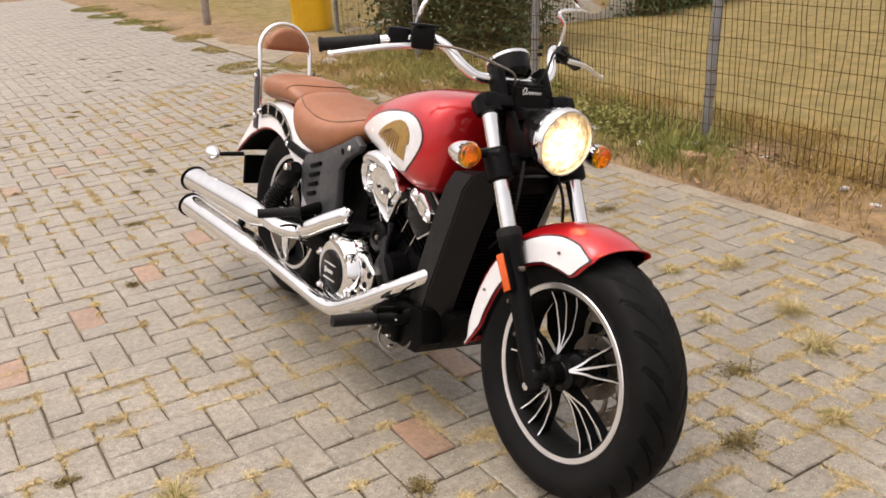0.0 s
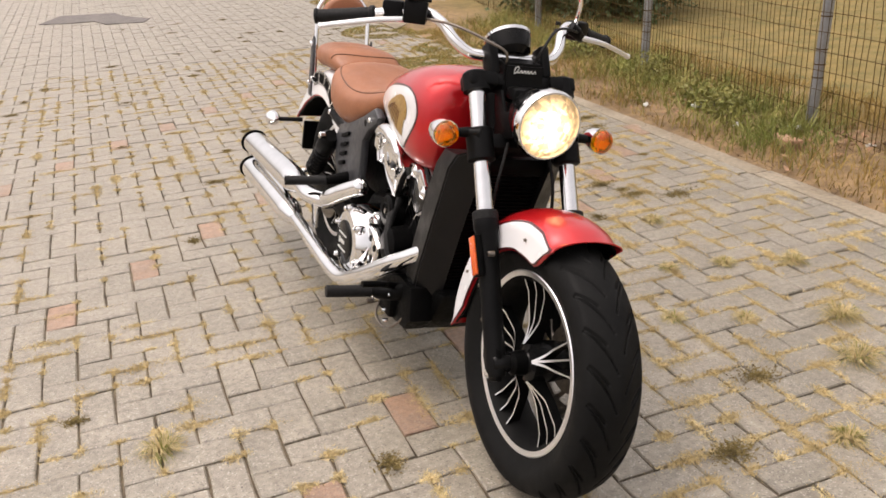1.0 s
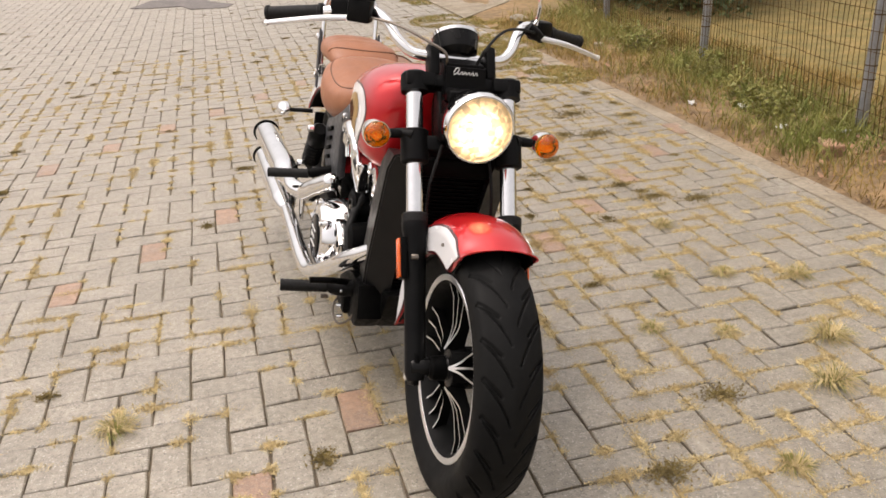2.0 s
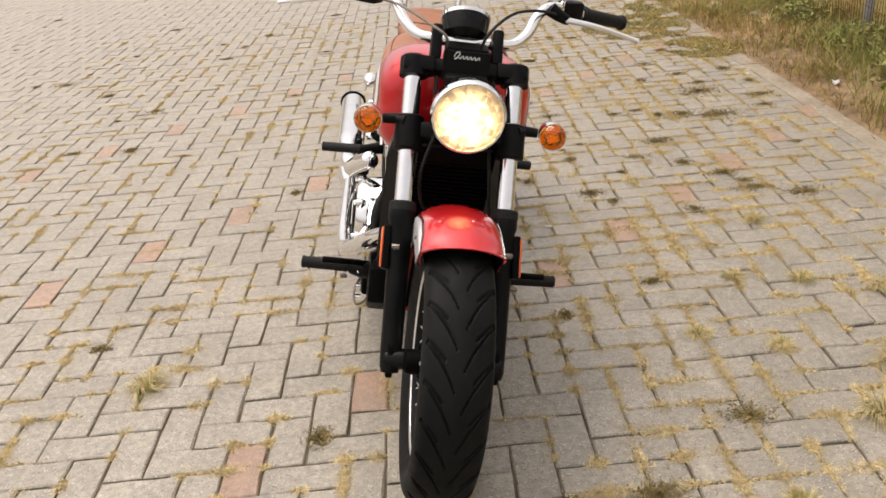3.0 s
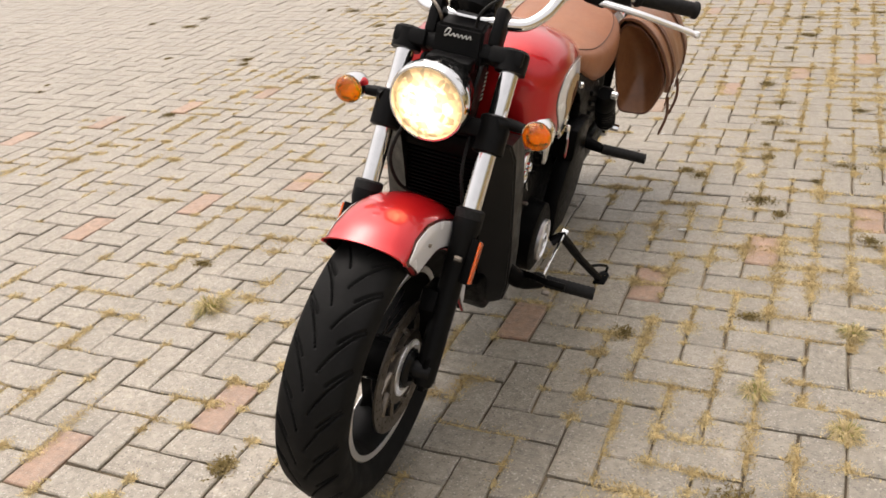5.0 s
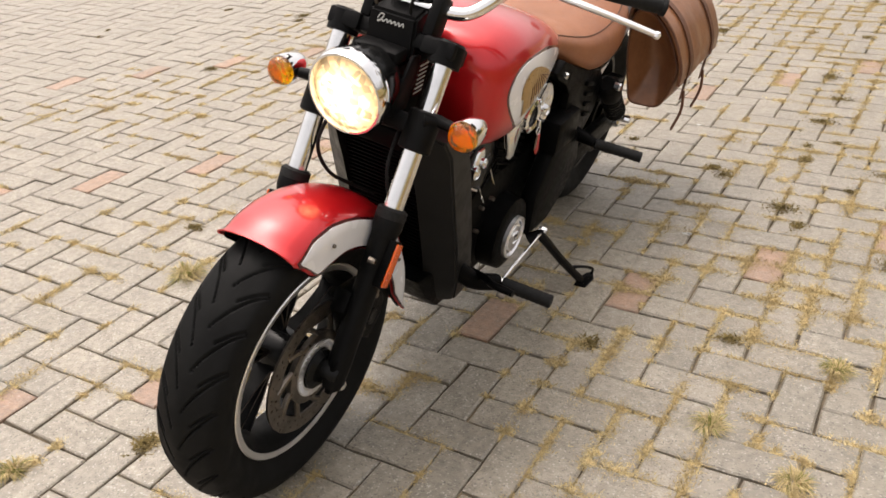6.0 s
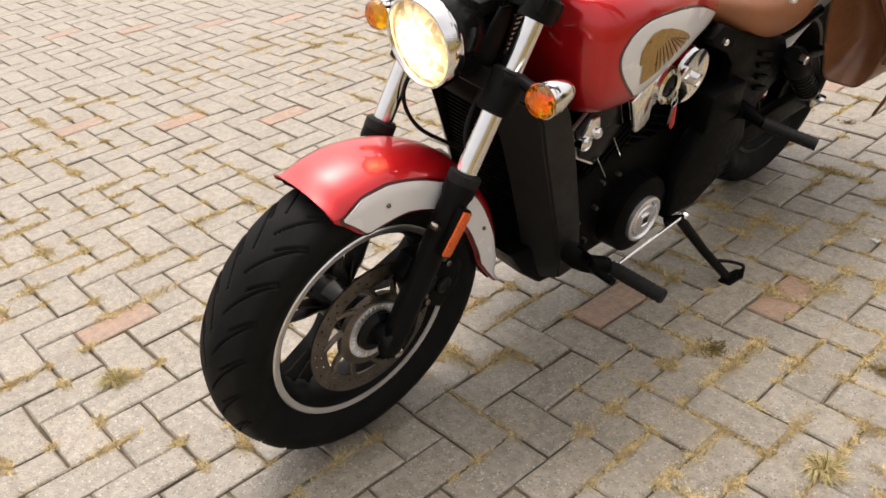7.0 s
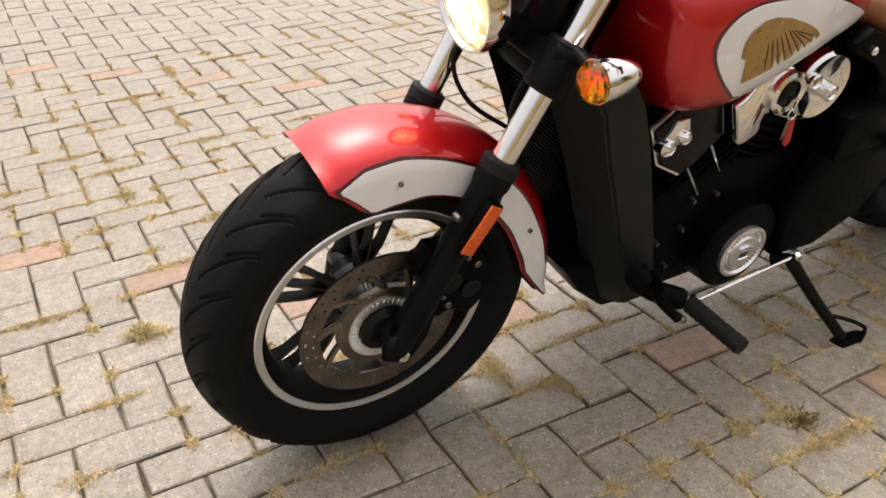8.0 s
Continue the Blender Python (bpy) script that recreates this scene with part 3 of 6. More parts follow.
disc_holes("brake_disc", 1.562, 0.322, -0.082, 0.149, 0.105, rear_wheel)
part("drive_pulley", lathe([(0.075, 0.125), (0.105, 0.125), (0.108, 0.118), (0.1, 0.1), (0.09, 0.04), (0.075, 0.04)], "x", (0, 1.562, 0.322), 64), CAST, rear_wheel)

# ---- fork ----
for s in (-1, 1):
    def fork_at(z, dx=0.0, dy=0.0):
        return Vector((s * (0.119 + dx), fork_y(z) + dy, z))

    leg = [fork_at(z) for z in (0.288, 0.300, 0.335, 0.45, 0.585, 0.597, 0.616, 0.623)]
    fork_leg = part("fork_leg", tube(leg, [0.020, 0.024, 0.0250, 0.0255, 0.027, 0.031, 0.031, 0.028], 24), SATIN, moto, "black lower fork leg")
    # Ribs and lugs on the lower leg.
    d = Vector((0, 0.5, 0.866))
    lug = plate([(-0.03, 0.285), (0.015, 0.262), (0.052, 0.31), (0.075, 0.40), (0.13, 0.50), (0.165, 0.585), (0.14, 0.60), (0.085, 0.50), (0.02, 0.39), (-0.02, 0.33)], 0.016, "x", s * 0.121, 0.004)
    part("fender_bracket", lug, CAST, fork_leg)
    part("axle_lug", lathe([(s * 0.085, 0.024), (s * 0.128, 0.024), (s * 0.134, 0.020), (s * 0.134, 0.0)], "x", (0, 0.0, 0.318), 28), GLOSS, fork_leg)
    bolt((s * 0.136, 0.002, 0.292), 0.011, 0.012, "x" if s > 0 else "-x", CHROME, fork_leg)
    bolt((s * 0.130, 0.090, 0.555), 0.007, 0.016, "x" if s > 0 else "-x", STEEL, fork_leg)
    tube_ob = part("fork_tube", tube([fork_at(0.61), fork_at(0.92)], 0.0205, 28), FORK_TUBE, moto, "polished fork tube")
    part("fork_collar", tube([fork_at(z) for z in (0.611, 0.615, 0.630, 0.634)], [0.028, 0.0315, 0.0315, 0.026], 24), GRIP, fork_leg)
    for size, dx, mat, name, text in ((0.016, 0.150, CAST, "reflector_base", ""), (0.006, 0.160, REFLECTOR, "side_reflector", "amber side reflector")):
        refl = box(size, 0.024 if mat is REFLECTOR else 0.03, 0.092 if mat is REFLECTOR else 0.098, bevel=0.002)
        bmesh.ops.transform(refl, matrix=Matrix.Translation((s * dx, 0.117, 0.540)) @ Matrix.Rotation(radians(-33), 4, "X"), verts=refl.verts)
        part(name, refl, mat, fork_leg, text)
    for y, z in ((0.116, 0.466), (0.074, 0.396)):
        bolt((s * 0.131, y, z), 0.0055, 0.010, "x" if s > 0 else "-x", STEEL, fork_leg)
    # Turn signal on the lower clamp.
    stalk = tube([(s * 0.125, 0.240, 0.803), (s * 0.15, 0.262, 0.802), (s * 0.182, 0.258, 0.801)], [0.018, 0.013, 0.011], 16)
    signal = part("turn_signal", stalk, SATIN, moto, "black stalk of the front turn signal")
    shell = lathe([(0.078, 0.0), (0.0775, 0.006), (0.074, 0.0125), (0.066, 0.0185), (0.050, 0.0255), (0.030, 0.0305), (0.014, 0.0325), (0.004, 0.0325), (0.0, 0.0325), (0.0, 0.0300), (0.010, 0.0255), (0.020, 0.0170), (0.026, 0.0080), (0.028, 0.0)], "y", (s * 0.216, 0.240, 0.800), 32)
    part("signal_shell", shell, CHROME, signal, "chrome bullet shell")
    part("signal_lens", lathe([(0.002, 0.031), (-0.005, 0.0305), (-0.013, 0.026), (-0.019, 0.016), (-0.021, 0.0)], "y", (s * 0.216, 0.240, 0.800), 32), AMBER, signal, "amber lens")

# Caliper and its hose on the disc side.
cal = plate([(0.035, 0.445), (0.060, 0.482), (0.125, 0.474), (0.175, 0.432), (0.198, 0.390), (0.186, 0.345), (0.143, 0.306), (0.106, 0.331), (0.080, 0.322), (0.060, 0.365)], 0.040, "x", 0.088, 0.009)
caliper = part("brake_caliper", cal, CAST, moto, "black cast brake caliper")
for y, z, r in ((0.102, 0.398, 0.021), (0.142, 0.372, 0.019)):
    part("piston_cap", lathe([(0.105, r), (0.112, r), (0.114, r * 0.8), (0.1125, r * 0.6), (0.1125, 0.0)], "x", (0, y, z), 28), GLOSS, caliper)
for y, z in ((0.098, 0.352), (0.150, 0.425)):
    bolt((0.112, y, z), 0.007, 0.008, "x", STEEL, caliper)
part("brake_hose", tube(arc_points([(0.09, 0.13, 0.41), (0.105, 0.17, 0.50), (0.09, 0.205, 0.60), (0.075, 0.21, 0.70), (0.07, 0.27, 0.79)]), 0.0042, 8), GRIP, moto)
part("brake_hose", tube(arc_points([(-0.06, 0.22, 0.79), (-0.085, 0.195, 0.70), (-0.075, 0.225, 0.62), (-0.05, 0.30, 0.56), (-0.03, 0.36, 0.52)]), 0.0042, 8), GRIP, moto)

# ---- yokes, lamp and bars ----
UP = Matrix.Rotation(radians(-30), 4, "X")


def raked(bm, at):
    bmesh.ops.transform(bm, matrix=Matrix.Translation(at) @ UP, verts=bm.verts)
    return bm


yoke = raked(box(0.21, 0.062, 0.034, bevel=0.01), (0, fork_y(0.913) + 0.012, 0.913))
for s in (-1, 1):
    c = Vector((s * 0.119, fork_y(0.913), 0.913))
    tube([c - Vector((0, 0.5, 0.866)) * 0.024, c + Vector((0, 0.5, 0.866)) * 0.018, c + Vector((0, 0.5, 0.866)) * 0.024], [0.033, 0.033, 0.028], 24, yoke)
    ear = box(0.074, 0.068, 0.036, bevel=0.007)
    raked(ear, c + Vector((s * -0.010, 0.004, 0.002)))
    ear_me = mesh_of(ear, "ear")
    yoke.from_mesh(ear_me)
    bpy.data.meshes.remove(ear_me)
top_yoke = part("top_yoke", yoke, SATIN, moto, "satin black top yoke")
low = raked(box(0.20, 0.07, 0.04, bevel=0.01), (0, fork_y(0.775) + 0.012, 0.775))
for s in (-1, 1):
    c = Vector((s * 0.119, fork_y(0.775), 0.775))
    tube([c - Vector((0, 0.5, 0.866)) * 0.042, c - Vector((0, 0.5, 0.866)) * 0.038, c + Vector((0, 0.5, 0.866)) * 0.036, c + Vector((0, 0.5, 0.866)) * 0.04], [0.028, 0.034, 0.034, 0.028], 24, low)
part("lower_yoke", low, SATIN, moto, "satin black lower yoke")
part("steering_head", tube([(0, 0.335, 0.70), (0, 0.45, 0.90)], 0.04, 24), CAST, moto)
# Riser cover with its badge.
cover = loft([[(-0.056, 0.293, 0.885), (0.056, 0.293, 0.885), (0.05, 0.40, 0.93), (-0.05, 0.40, 0.93)], [(-0.054, 0.306, 0.968), (0.054, 0.306, 0.968), (0.048, 0.36, 0.976), (-0.048, 0.36, 0.976)]])
bmesh.ops.bevel(cover, geom=list(cover.edges), offset=0.006, segments=2, affect="EDGES")
riser_cover = part("riser_cover", cover, SATIN, moto, "satin black riser cover with a pale badge")
swirl = [(-0.031, 0.9500), (-0.029, 0.9600), (-0.022, 0.9605), (-0.021, 0.9550), (-0.025, 0.9455), (-0.029, 0.9460), (-0.020, 0.9490)]
swirl += [(-0.016 + 0.0046 * k, 0.9530 if k % 2 else 0.9462) for k in range(11)]
badge = tube(arc_points([(x + (z - 0.95) * 0.35, 0.3005 + (z - 0.95) * 0.15, z) for x, z in swirl], 4), 0.0012, 6)
part("badge", badge, INK, riser_cover, "small pale flourish in place of a badge")
for s in (-1, 1):
    part("riser_clamp", raked(box(0.026, 0.05, 0.085, bevel=0.008), (s * 0.072, 0.355, 0.965)), SATIN, top_yoke)

LAMP_AT = Vector((0.003, 0.158, 0.850))
TIP = Matrix.Translation(LAMP_AT) @ Matrix.Rotation(radians(5), 4, "X")


def in_lamp(bm):
    bmesh.ops.transform(bm, matrix=TIP, verts=bm.verts)
    return bm


headlight = part("headlight", in_lamp(lathe([(0.002, 0.079), (0.03, 0.079), (0.07, 0.072), (0.105, 0.055), (0.125, 0.03), (0.13, 0.0)], "y", sides=48)), GLOSS, moto, "gloss black headlight bowl")
part("headlight_bezel", in_lamp(lathe([(-0.004, 0.0735), (-0.012, 0.077), (-0.012, 0.081), (-0.004, 0.0845), (0.018, 0.085), (0.024, 0.081), (0.02, 0.078), (0.004, 0.077)], "y", sides=64, closed=True)), CHROME, headlight, "chrome headlight ring")
part("headlight_lens", in_lamp(lathe([(-0.018, 0.0), (-0.0165, 0.025), (-0.012, 0.05), (-0.004, 0.068), (0.0, 0.0755), (0.004, 0.0755)], "y", sides=64)), LAMP, headlight, "lit warm headlight lens")
for s in (-1, 1):
    part("headlight_bracket", plate([(0.17, 0.815), (0.215, 0.80), (0.27, 0.80), (0.30, 0.86), (0.31, 0.90), (0.28, 0.905), (0.245, 0.86), (0.18, 0.865)], 0.008, "x", s * 0.066, 0.002), SATIN, headlight)
part("headlight_bracket", box(0.10, 0.05, 0.03, (0, 0.27, 0.90), 0.008), SATIN, headlight)
part("wiring_cover", box(0.09, 0.09, 0.10, (0, 0.30, 0.83), 0.015), CAST, moto)

bar_half = [(0.0, 0.372, 0.972), (0.075, 0.376, 0.972), (0.118, 0.39, 0.976), (0.150, 0.415, 1.0), (0.172, 0.45, 1.035), (0.205, 0.485, 1.056), (0.25, 0.523, 1.052), (0.31, 0.562, 1.038), (0.425, 0.632, 1.018)]
bar = arc_points([*[(-x - 0.05 * max(0, x - 0.15), y - 0.05 * max(0, x - 0.15), z - 0.045 * max(0, x - 0.15)) for x, y, z in reversed(bar_half[1:])], *bar_half], 7)
handlebar = part("handlebar", tube(bar, 0.0135, 18), CHROME, moto, "swept chrome handlebar")
for s in (-1, 1):
    a, b = Vector((s * 0.305, 0.559, 1.039)), Vector((s * 0.435, 0.638, 1.0165))
    if s < 0:
        a, b = Vector((-0.313, 0.551, 1.032)), Vector((-0.449, 0.624, 1.004))
    d = b - a
    grip = tube([a, a + d * 0.03, a + d * 0.08, a + d * 0.1, a + d * 0.93, a + d * 0.95, b - d * 0.01, b], [0.017, 0.021, 0.021, 0.0172, 0.0165, 0.0195, 0.0195, 0.014], 20)
    part("grip", grip, GRIP, handlebar, "black rubber grip")
    c = Vector((s * 0.268, 0.536, 1.046))
    sw = box(0.062, 0.046, 0.052, bevel=0.01)
    bmesh.ops.transform(sw, matrix=Matrix.Translation(c) @ Matrix.Rotation(s * radians(31), 4, "Z"), verts=sw.verts)
    switch = part("switch_box", sw, SATIN, handlebar, "black switch housing")
    for dz in (-0.008, 0.012):
        part("switch_button", box(0.014, 0.01, 0.010, (s * 0.222, 0.562, 1.046 + dz), 0.002), GRIP, switch)
    if s < 0:
        tank = box(0.058, 0.05, 0.056, bevel=0.006)
        bmesh.ops.transform(tank, matrix=Matrix.Translation((-0.237, 0.474, 1.052)) @ Matrix.Rotation(radians(-25), 4, "Z"), verts=tank.verts)
        res = part("brake_reservoir", tank, SATIN, handlebar, "square black brake fluid reservoir")
        part("reservoir_cap", box(0.06, 0.052, 0.008, (-0.237, 0.474, 1.083), 0.002, bm=None), GLOSS, res, m=None)
    else:
        part("clutch_perch", tube([(0.205, 0.468, 1.056), (0.225, 0.465, 1.045), (0.255, 0.485, 1.03)], [0.018, 0.016, 0.012], 14), SATIN, handlebar)
    lever = arc_points([(s * 0.232, 0.474, 1.034), (s * 0.27, 0.478, 1.030), (s * 0.33, 0.485, 1.022), (s * 0.40, 0.506, 1.005), (s * 0.455, 0.524, 0.990)], 6)
    blade = tube(lever, [0.008 - 0.002 * i / len(lever) for i in range(len(lever))], 10)
    lathe([(-0.008, 0.0), (-0.006, 0.006), (0, 0.008), (0.006, 0.006), (0.008, 0.0)], "z", lever[-1], 12, blade)
    bmesh.ops.scale(blade, vec=(1, 1.35, 1), space=Matrix.Translation(-lever[0]), verts=blade.verts)
    part("lever", blade, MACHINED, handlebar, "silver hand lever")
    stem = arc_points([(s * 0.245, 0.515, 1.052), (s * 0.242, 0.50, 1.085), (s * 0.238, 0.49, 1.125), (s * 0.222, 0.50, 1.160), (s * 0.315, 0.515, 1.176)], 6)
    mirror = part("mirror", tube(stem, 0.0058, 10), CHROME, handlebar, "chrome mirror stem")
    head = lathe([(-0.004, 0.0), (-0.004, 0.046), (0.004, 0.048), (0.016, 0.040), (0.024, 0.02), (0.026, 0.0)], "y", sides=32)
    bmesh.ops.transform(head, matrix=Matrix.Translation((s * 0.345, 0.52, 1.215)) @ Matrix.Rotation(radians(180), 4, "Z") @ Matrix.Diagonal((1.45, 1, 0.95, 1)), verts=head.verts)
    part("mirror_head", head, CHROME, mirror, "oval chrome mirror head")
part("clutch_cable", tube(arc_points([(0.235, 0.462, 1.044), (0.17, 0.42, 1.055), (0.10, 0.36, 1.05), (0.045, 0.31, 1.01), (0.03, 0.33, 0.95), (0.05, 0.36, 0.88)]), 0.0036, 8), GRIP, handlebar, "black clutch cable")
part("brake_line", tube(arc_points([(-0.22, 0.455, 1.04), (-0.16, 0.40, 1.035), (-0.09, 0.34, 1.01), (-0.05, 0.315, 0.985), (-0.045, 0.34, 0.92)]), 0.0036, 8), STEEL, handlebar, "braided brake line")

gauge_m = Matrix.Translation((-0.004, 0.405, 1.005)) @ Matrix.Rotation(radians(-38), 4, "X")
cup = lathe([(-0.045, 0.0), (-0.045, 0.036), (-0.03, 0.052), (0.005, 0.058), (0.012, 0.058)], "z", sides=40)
bmesh.ops.transform(cup, matrix=gauge_m, verts=cup.verts)
gauge = part("speedometer", cup, GLOSS, moto, "black speedometer cup")
ring = lathe([(0.010, 0.059), (0.018, 0.060), (0.021, 0.055), (0.016, 0.052), (0.010, 0.053)], "z", sides=48, closed=True)
bmesh.ops.transform(ring, matrix=gauge_m, verts=ring.verts)
part("gauge_ring", ring, CHROME, gauge, "chrome gauge ring")
face = lathe([(0.013, 0.0), (0.013, 0.053)], "z", sides=40)
bmesh.ops.transform(face, matrix=gauge_m, verts=face.verts)
part("gauge_face", face, GREY_CAST, gauge, "dark dial face")

# ---- tank ----
TANK = Body([(0.420, 0.10, 0.885, 0.74, 2.4), (0.437, 0.158, 0.905, 0.68, 2.8), (0.475, 0.190, 0.918, 0.642, 3.2), (0.55, 0.202, 0.922, 0.630, 3.3), (0.62, 0.200, 0.916, 0.640, 3.1), (0.71, 0.188, 0.898, 0.662, 2.9), (0.80, 0.167, 0.870, 0.684, 2.9), (0.88, 0.145, 0.836, 0.702, 2.8), (0.94, 0.120, 0.803, 0.72, 2.5), (0.97, 0.09, 0.785, 0.74, 2.2)])
fuel_tank = part("fuel_tank", TANK.skin(56), PAINT, moto, "red pearl teardrop fuel tank")
panel = [(0.556, 0.694), (0.520, 0.730), (0.494, 0.770), (0.491, 0.805), (0.515, 0.836), (0.56, 0.850), (0.62, 0.847), (0.70, 0.834), (0.78, 0.812), (0.86, 0.778), (0.912, 0.750), (0.905, 0.737), (0.86, 0.726), (0.76, 0.708), (0.66, 0.695), (0.60, 0.688)]
panel_out = [tuple(p[:2]) for p in dense([*panel, panel[0]], 4)[:-1]]
mid = np.mean(panel_out, 0)
rim_out = [tuple(mid + (np.array(p) - mid) * (1 + 0.006 / np.linalg.norm(np.array(p) - mid))) for p in panel_out]
plume = [(0.554, 0.722), (0.556, 0.742), (0.548, 0.766), (0.537, 0.770), (0.540, 0.784), (0.536, 0.796), (0.546, 0.813), (0.565, 0.826), (0.592, 0.828), (0.63, 0.819), (0.68, 0.799), (0.716, 0.780), (0.733, 0.766)]
for i in range(8):
    y, z = 0.729 - i * 0.0155, 0.7625 - i * 0.0036
    plume += [(y, z), (y - 0.005, z - 0.003)]
    if i < 7:
        plume += [(y - 0.0215, z + 0.018)]
plume += [(0.590, 0.730)]


def decal_cut(body, outline, side, out):
    """As decal, for an outline with notches: the flat shape is cut along a grid and laid on the flank."""
    bm = bmesh.new()
    face = bm.faces.new([bm.verts.new((0, *p)) for p in outline])
    bmesh.ops.triangulate(bm, faces=[face])
    for axis, values in ((1, np.arange(0.54, 0.74, 0.014)), (2, np.arange(0.73, 0.83, 0.012))):
        for v in values:
            n = Vector((0, axis == 1, axis == 2))
            bmesh.ops.bisect_plane(bm, geom=bm.verts[:] + bm.edges[:] + bm.faces[:], plane_co=n * float(v), plane_no=n)
    for v in bm.verts:
        v.co.x = side * body.side(v.co.y, v.co.z, out)
    bmesh.ops.recalc_face_normals(bm, faces=bm.faces)
    if sum(f.normal.x for f in bm.faces) * side < 0:
        bmesh.ops.reverse_faces(bm, faces=bm.faces)
    return bm


for s in (-1, 1):
    part("tank_stripe", decal(TANK, rim_out, s, 0.0008), DARK_RED, fuel_tank, "dark red line round the white panel", smooth=50)
    flank = part("tank_panel", decal(TANK, panel_out, s, 0.0020), WHITE, fuel_tank, "white side panel with a gold feather emblem", smooth=50)
    emblem = decal_cut(TANK, plume, s, 0.0034)
    part("emblem", emblem, GOLD, fuel_tank, "gold feathered emblem as a plain shape", smooth=50)
    veins = bmesh.new()
    for i in range(9):
        y1, z1 = 0.722 - i * 0.0155, 0.766 - i * 0.0036
        y0, z0 = 0.655 - i * 0.0085, 0.800 - abs(i - 3) * 0.0025
        tube([(s * TANK.side(y0 + (y1 - y0) * f, z0 + (z1 - z0) * f, 0.0036), y0 + (y1 - y0) * f, z0 + (z1 - z0) * f) for f in np.linspace(0, 1, 6)], [0.0005, 0.0012, 0.0014, 0.0013, 0.001, 0.0005], 5, veins)
    part("emblem_lines", veins, SEAM, fuel_tank, "brown lines between the feathers")
part("tank_seam", tube([TANK.point(y, radians(-90 - 0)) for y in np.linspace(0.43, 0.93, 12)], 0.008, 8), GLOSS, fuel_tank)

# ---- seats ----
SEAT = Body([(0.90, 0.065, 0.795, 0.745, 2.2), (0.93, 0.10, 0.792, 0.715, 2.3), (0.99, 0.128, 0.780, 0.682, 2.5), (1.06, 0.150, 0.765, 0.645, 2.7), (1.13, 0.170, 0.758, 0.615, 2.8), (1.21, 0.182, 0.766, 0.598, 2.8), (1.29, 0.184, 0.786, 0.608, 2.7), (1.35, 0.172, 0.802, 0.64, 2.5), (1.39, 0.148, 0.803, 0.69, 2.3), (1.412, 0.10, 0.785, 0.72, 2.2)])
rider_seat = part("rider_seat", SEAT.skin(48), TAN, moto, "tan leather rider seat with a raised back", smooth=70)
for a in (38, 142):
    part("seam", tube([SEAT.point(y, radians(a), 0.0002) for y in np.linspace(0.94, 1.385, 30)], 0.0022, 6), SEAM, rider_seat)
PILLION = Body([(1.43, 0.09, 0.775, 0.735, 2.2), (1.46, 0.12, 0.80, 0.73, 2.5), (1.54, 0.132, 0.830, 0.730, 2.7), (1.64, 0.132, 0.828, 0.728, 2.7), (1.73, 0.127, 0.828, 0.722, 2.6), (1.77, 0.11, 0.815, 0.722, 2.4), (1.785, 0.08, 0.795, 0.735, 2.2)])
pillion = part("pillion_seat", PILLION.skin(40), TAN, moto, "tan leather pillion seat", smooth=70)
for y in (1.50,):
    part("seam", tube([PILLION.point(y + 0.02 * math.cos(radians(a * 2)), radians(a), 0.0004) for a in range(5, 176, 6)], 0.0022, 6), SEAM, pillion)

# ---- rear fender and what it carries ----
def arch(axle_z, yc, rows, phis, bm=None):
    """A fender: at each angle (degrees from straight up towards the front) a section of (x, radius) rows, each a function of the angle."""
    rings = []
    for phi in phis:
        a = radians(phi)
        rings.append([Vector((x, yc - r * math.sin(a), axle_z + r * math.cos(a))) for x, r in rows(phi)])
    bm = bm or bmesh.new()
    verts = [[bm.verts.new(p) for p in ring] for ring in rings]
    for a, b in zip(verts, verts[1:]):
        for k in range(len(a) - 1):
            bm.faces.new((a[k], a[k + 1], b[k + 1], b[k]))
    bmesh.ops.recalc_face_normals(bm, faces=bm.faces)
    return bm


def thicken(bm, depth):
    bmesh.ops.solidify(bm, geom=bm.faces[:], thickness=depth)
    bmesh.ops.recalc_face_normals(bm, faces=bm.faces)
    return bm


def rear_edge(phi):
    return float(np.interp(phi, [-72, -60, -45, -27, -5, 21, 45, 75], [0.462, 0.410, 0.365, 0.330, 0.290, 0.250, 0.250, 0.222]))


def rear_crown(phi):
    return float(np.interp(phi, [-72, -45, -30, 0, 25, 45, 75], [0.480, 0.460, 0.440, 0.430, 0.402, 0.362, 0.352]))


def rear_rows(phi):
    e, c = rear_edge(phi), rear_crown(phi)
    k = min(0.045, (c - e) * 0.6)
    out = [(-0.112, e), (-0.114, e + (c - e) * 0.15), (-0.113, c - k)]
    out += [(0.113 * math.sin(a), c - k + k * math.cos(a)) for a in np.linspace(-1.5, 1.5, 15)]
    return out + [(0.113, c - k), (0.114, e + (c - e) * 0.15), (0.112, e)]


rear_fender = part("rear_fender", thicken(arch(0.322, 1.562, rear_rows, np.linspace(-71, 74, 56)), 0.003), PAINT, moto, "red rear fender with white flanks", smooth=50)
for s in (-1, 1):
    def flank_rows(phi, s=s):
        e, c = rear_edge(phi) + 0.005, rear_crown(phi)
        k = min(0.045, (c - e) * 0.6)
        pts = [(s * 0.1158, e), (s * 0.1162, e + (c - e) * 0.15), (s * 0.1155, c - k)]
        pts += [(s * (0.1145 * math.sin(a)), c - k + (k + 0.0014) * math.cos(a)) for a in np.linspace(1.45, 0.95, 6)]
        return pts

    part("fender_panel", thicken(arch(0.322, 1.562, flank_rows, np.linspace(-69.5, 72, 50)), 0.0012), WHITE, rear_fender, "white flank of the rear fender", smooth=50)
def liner_rows(phi):
    return [(x * 0.965, r - 0.0055) for x, r in rear_rows(phi)]


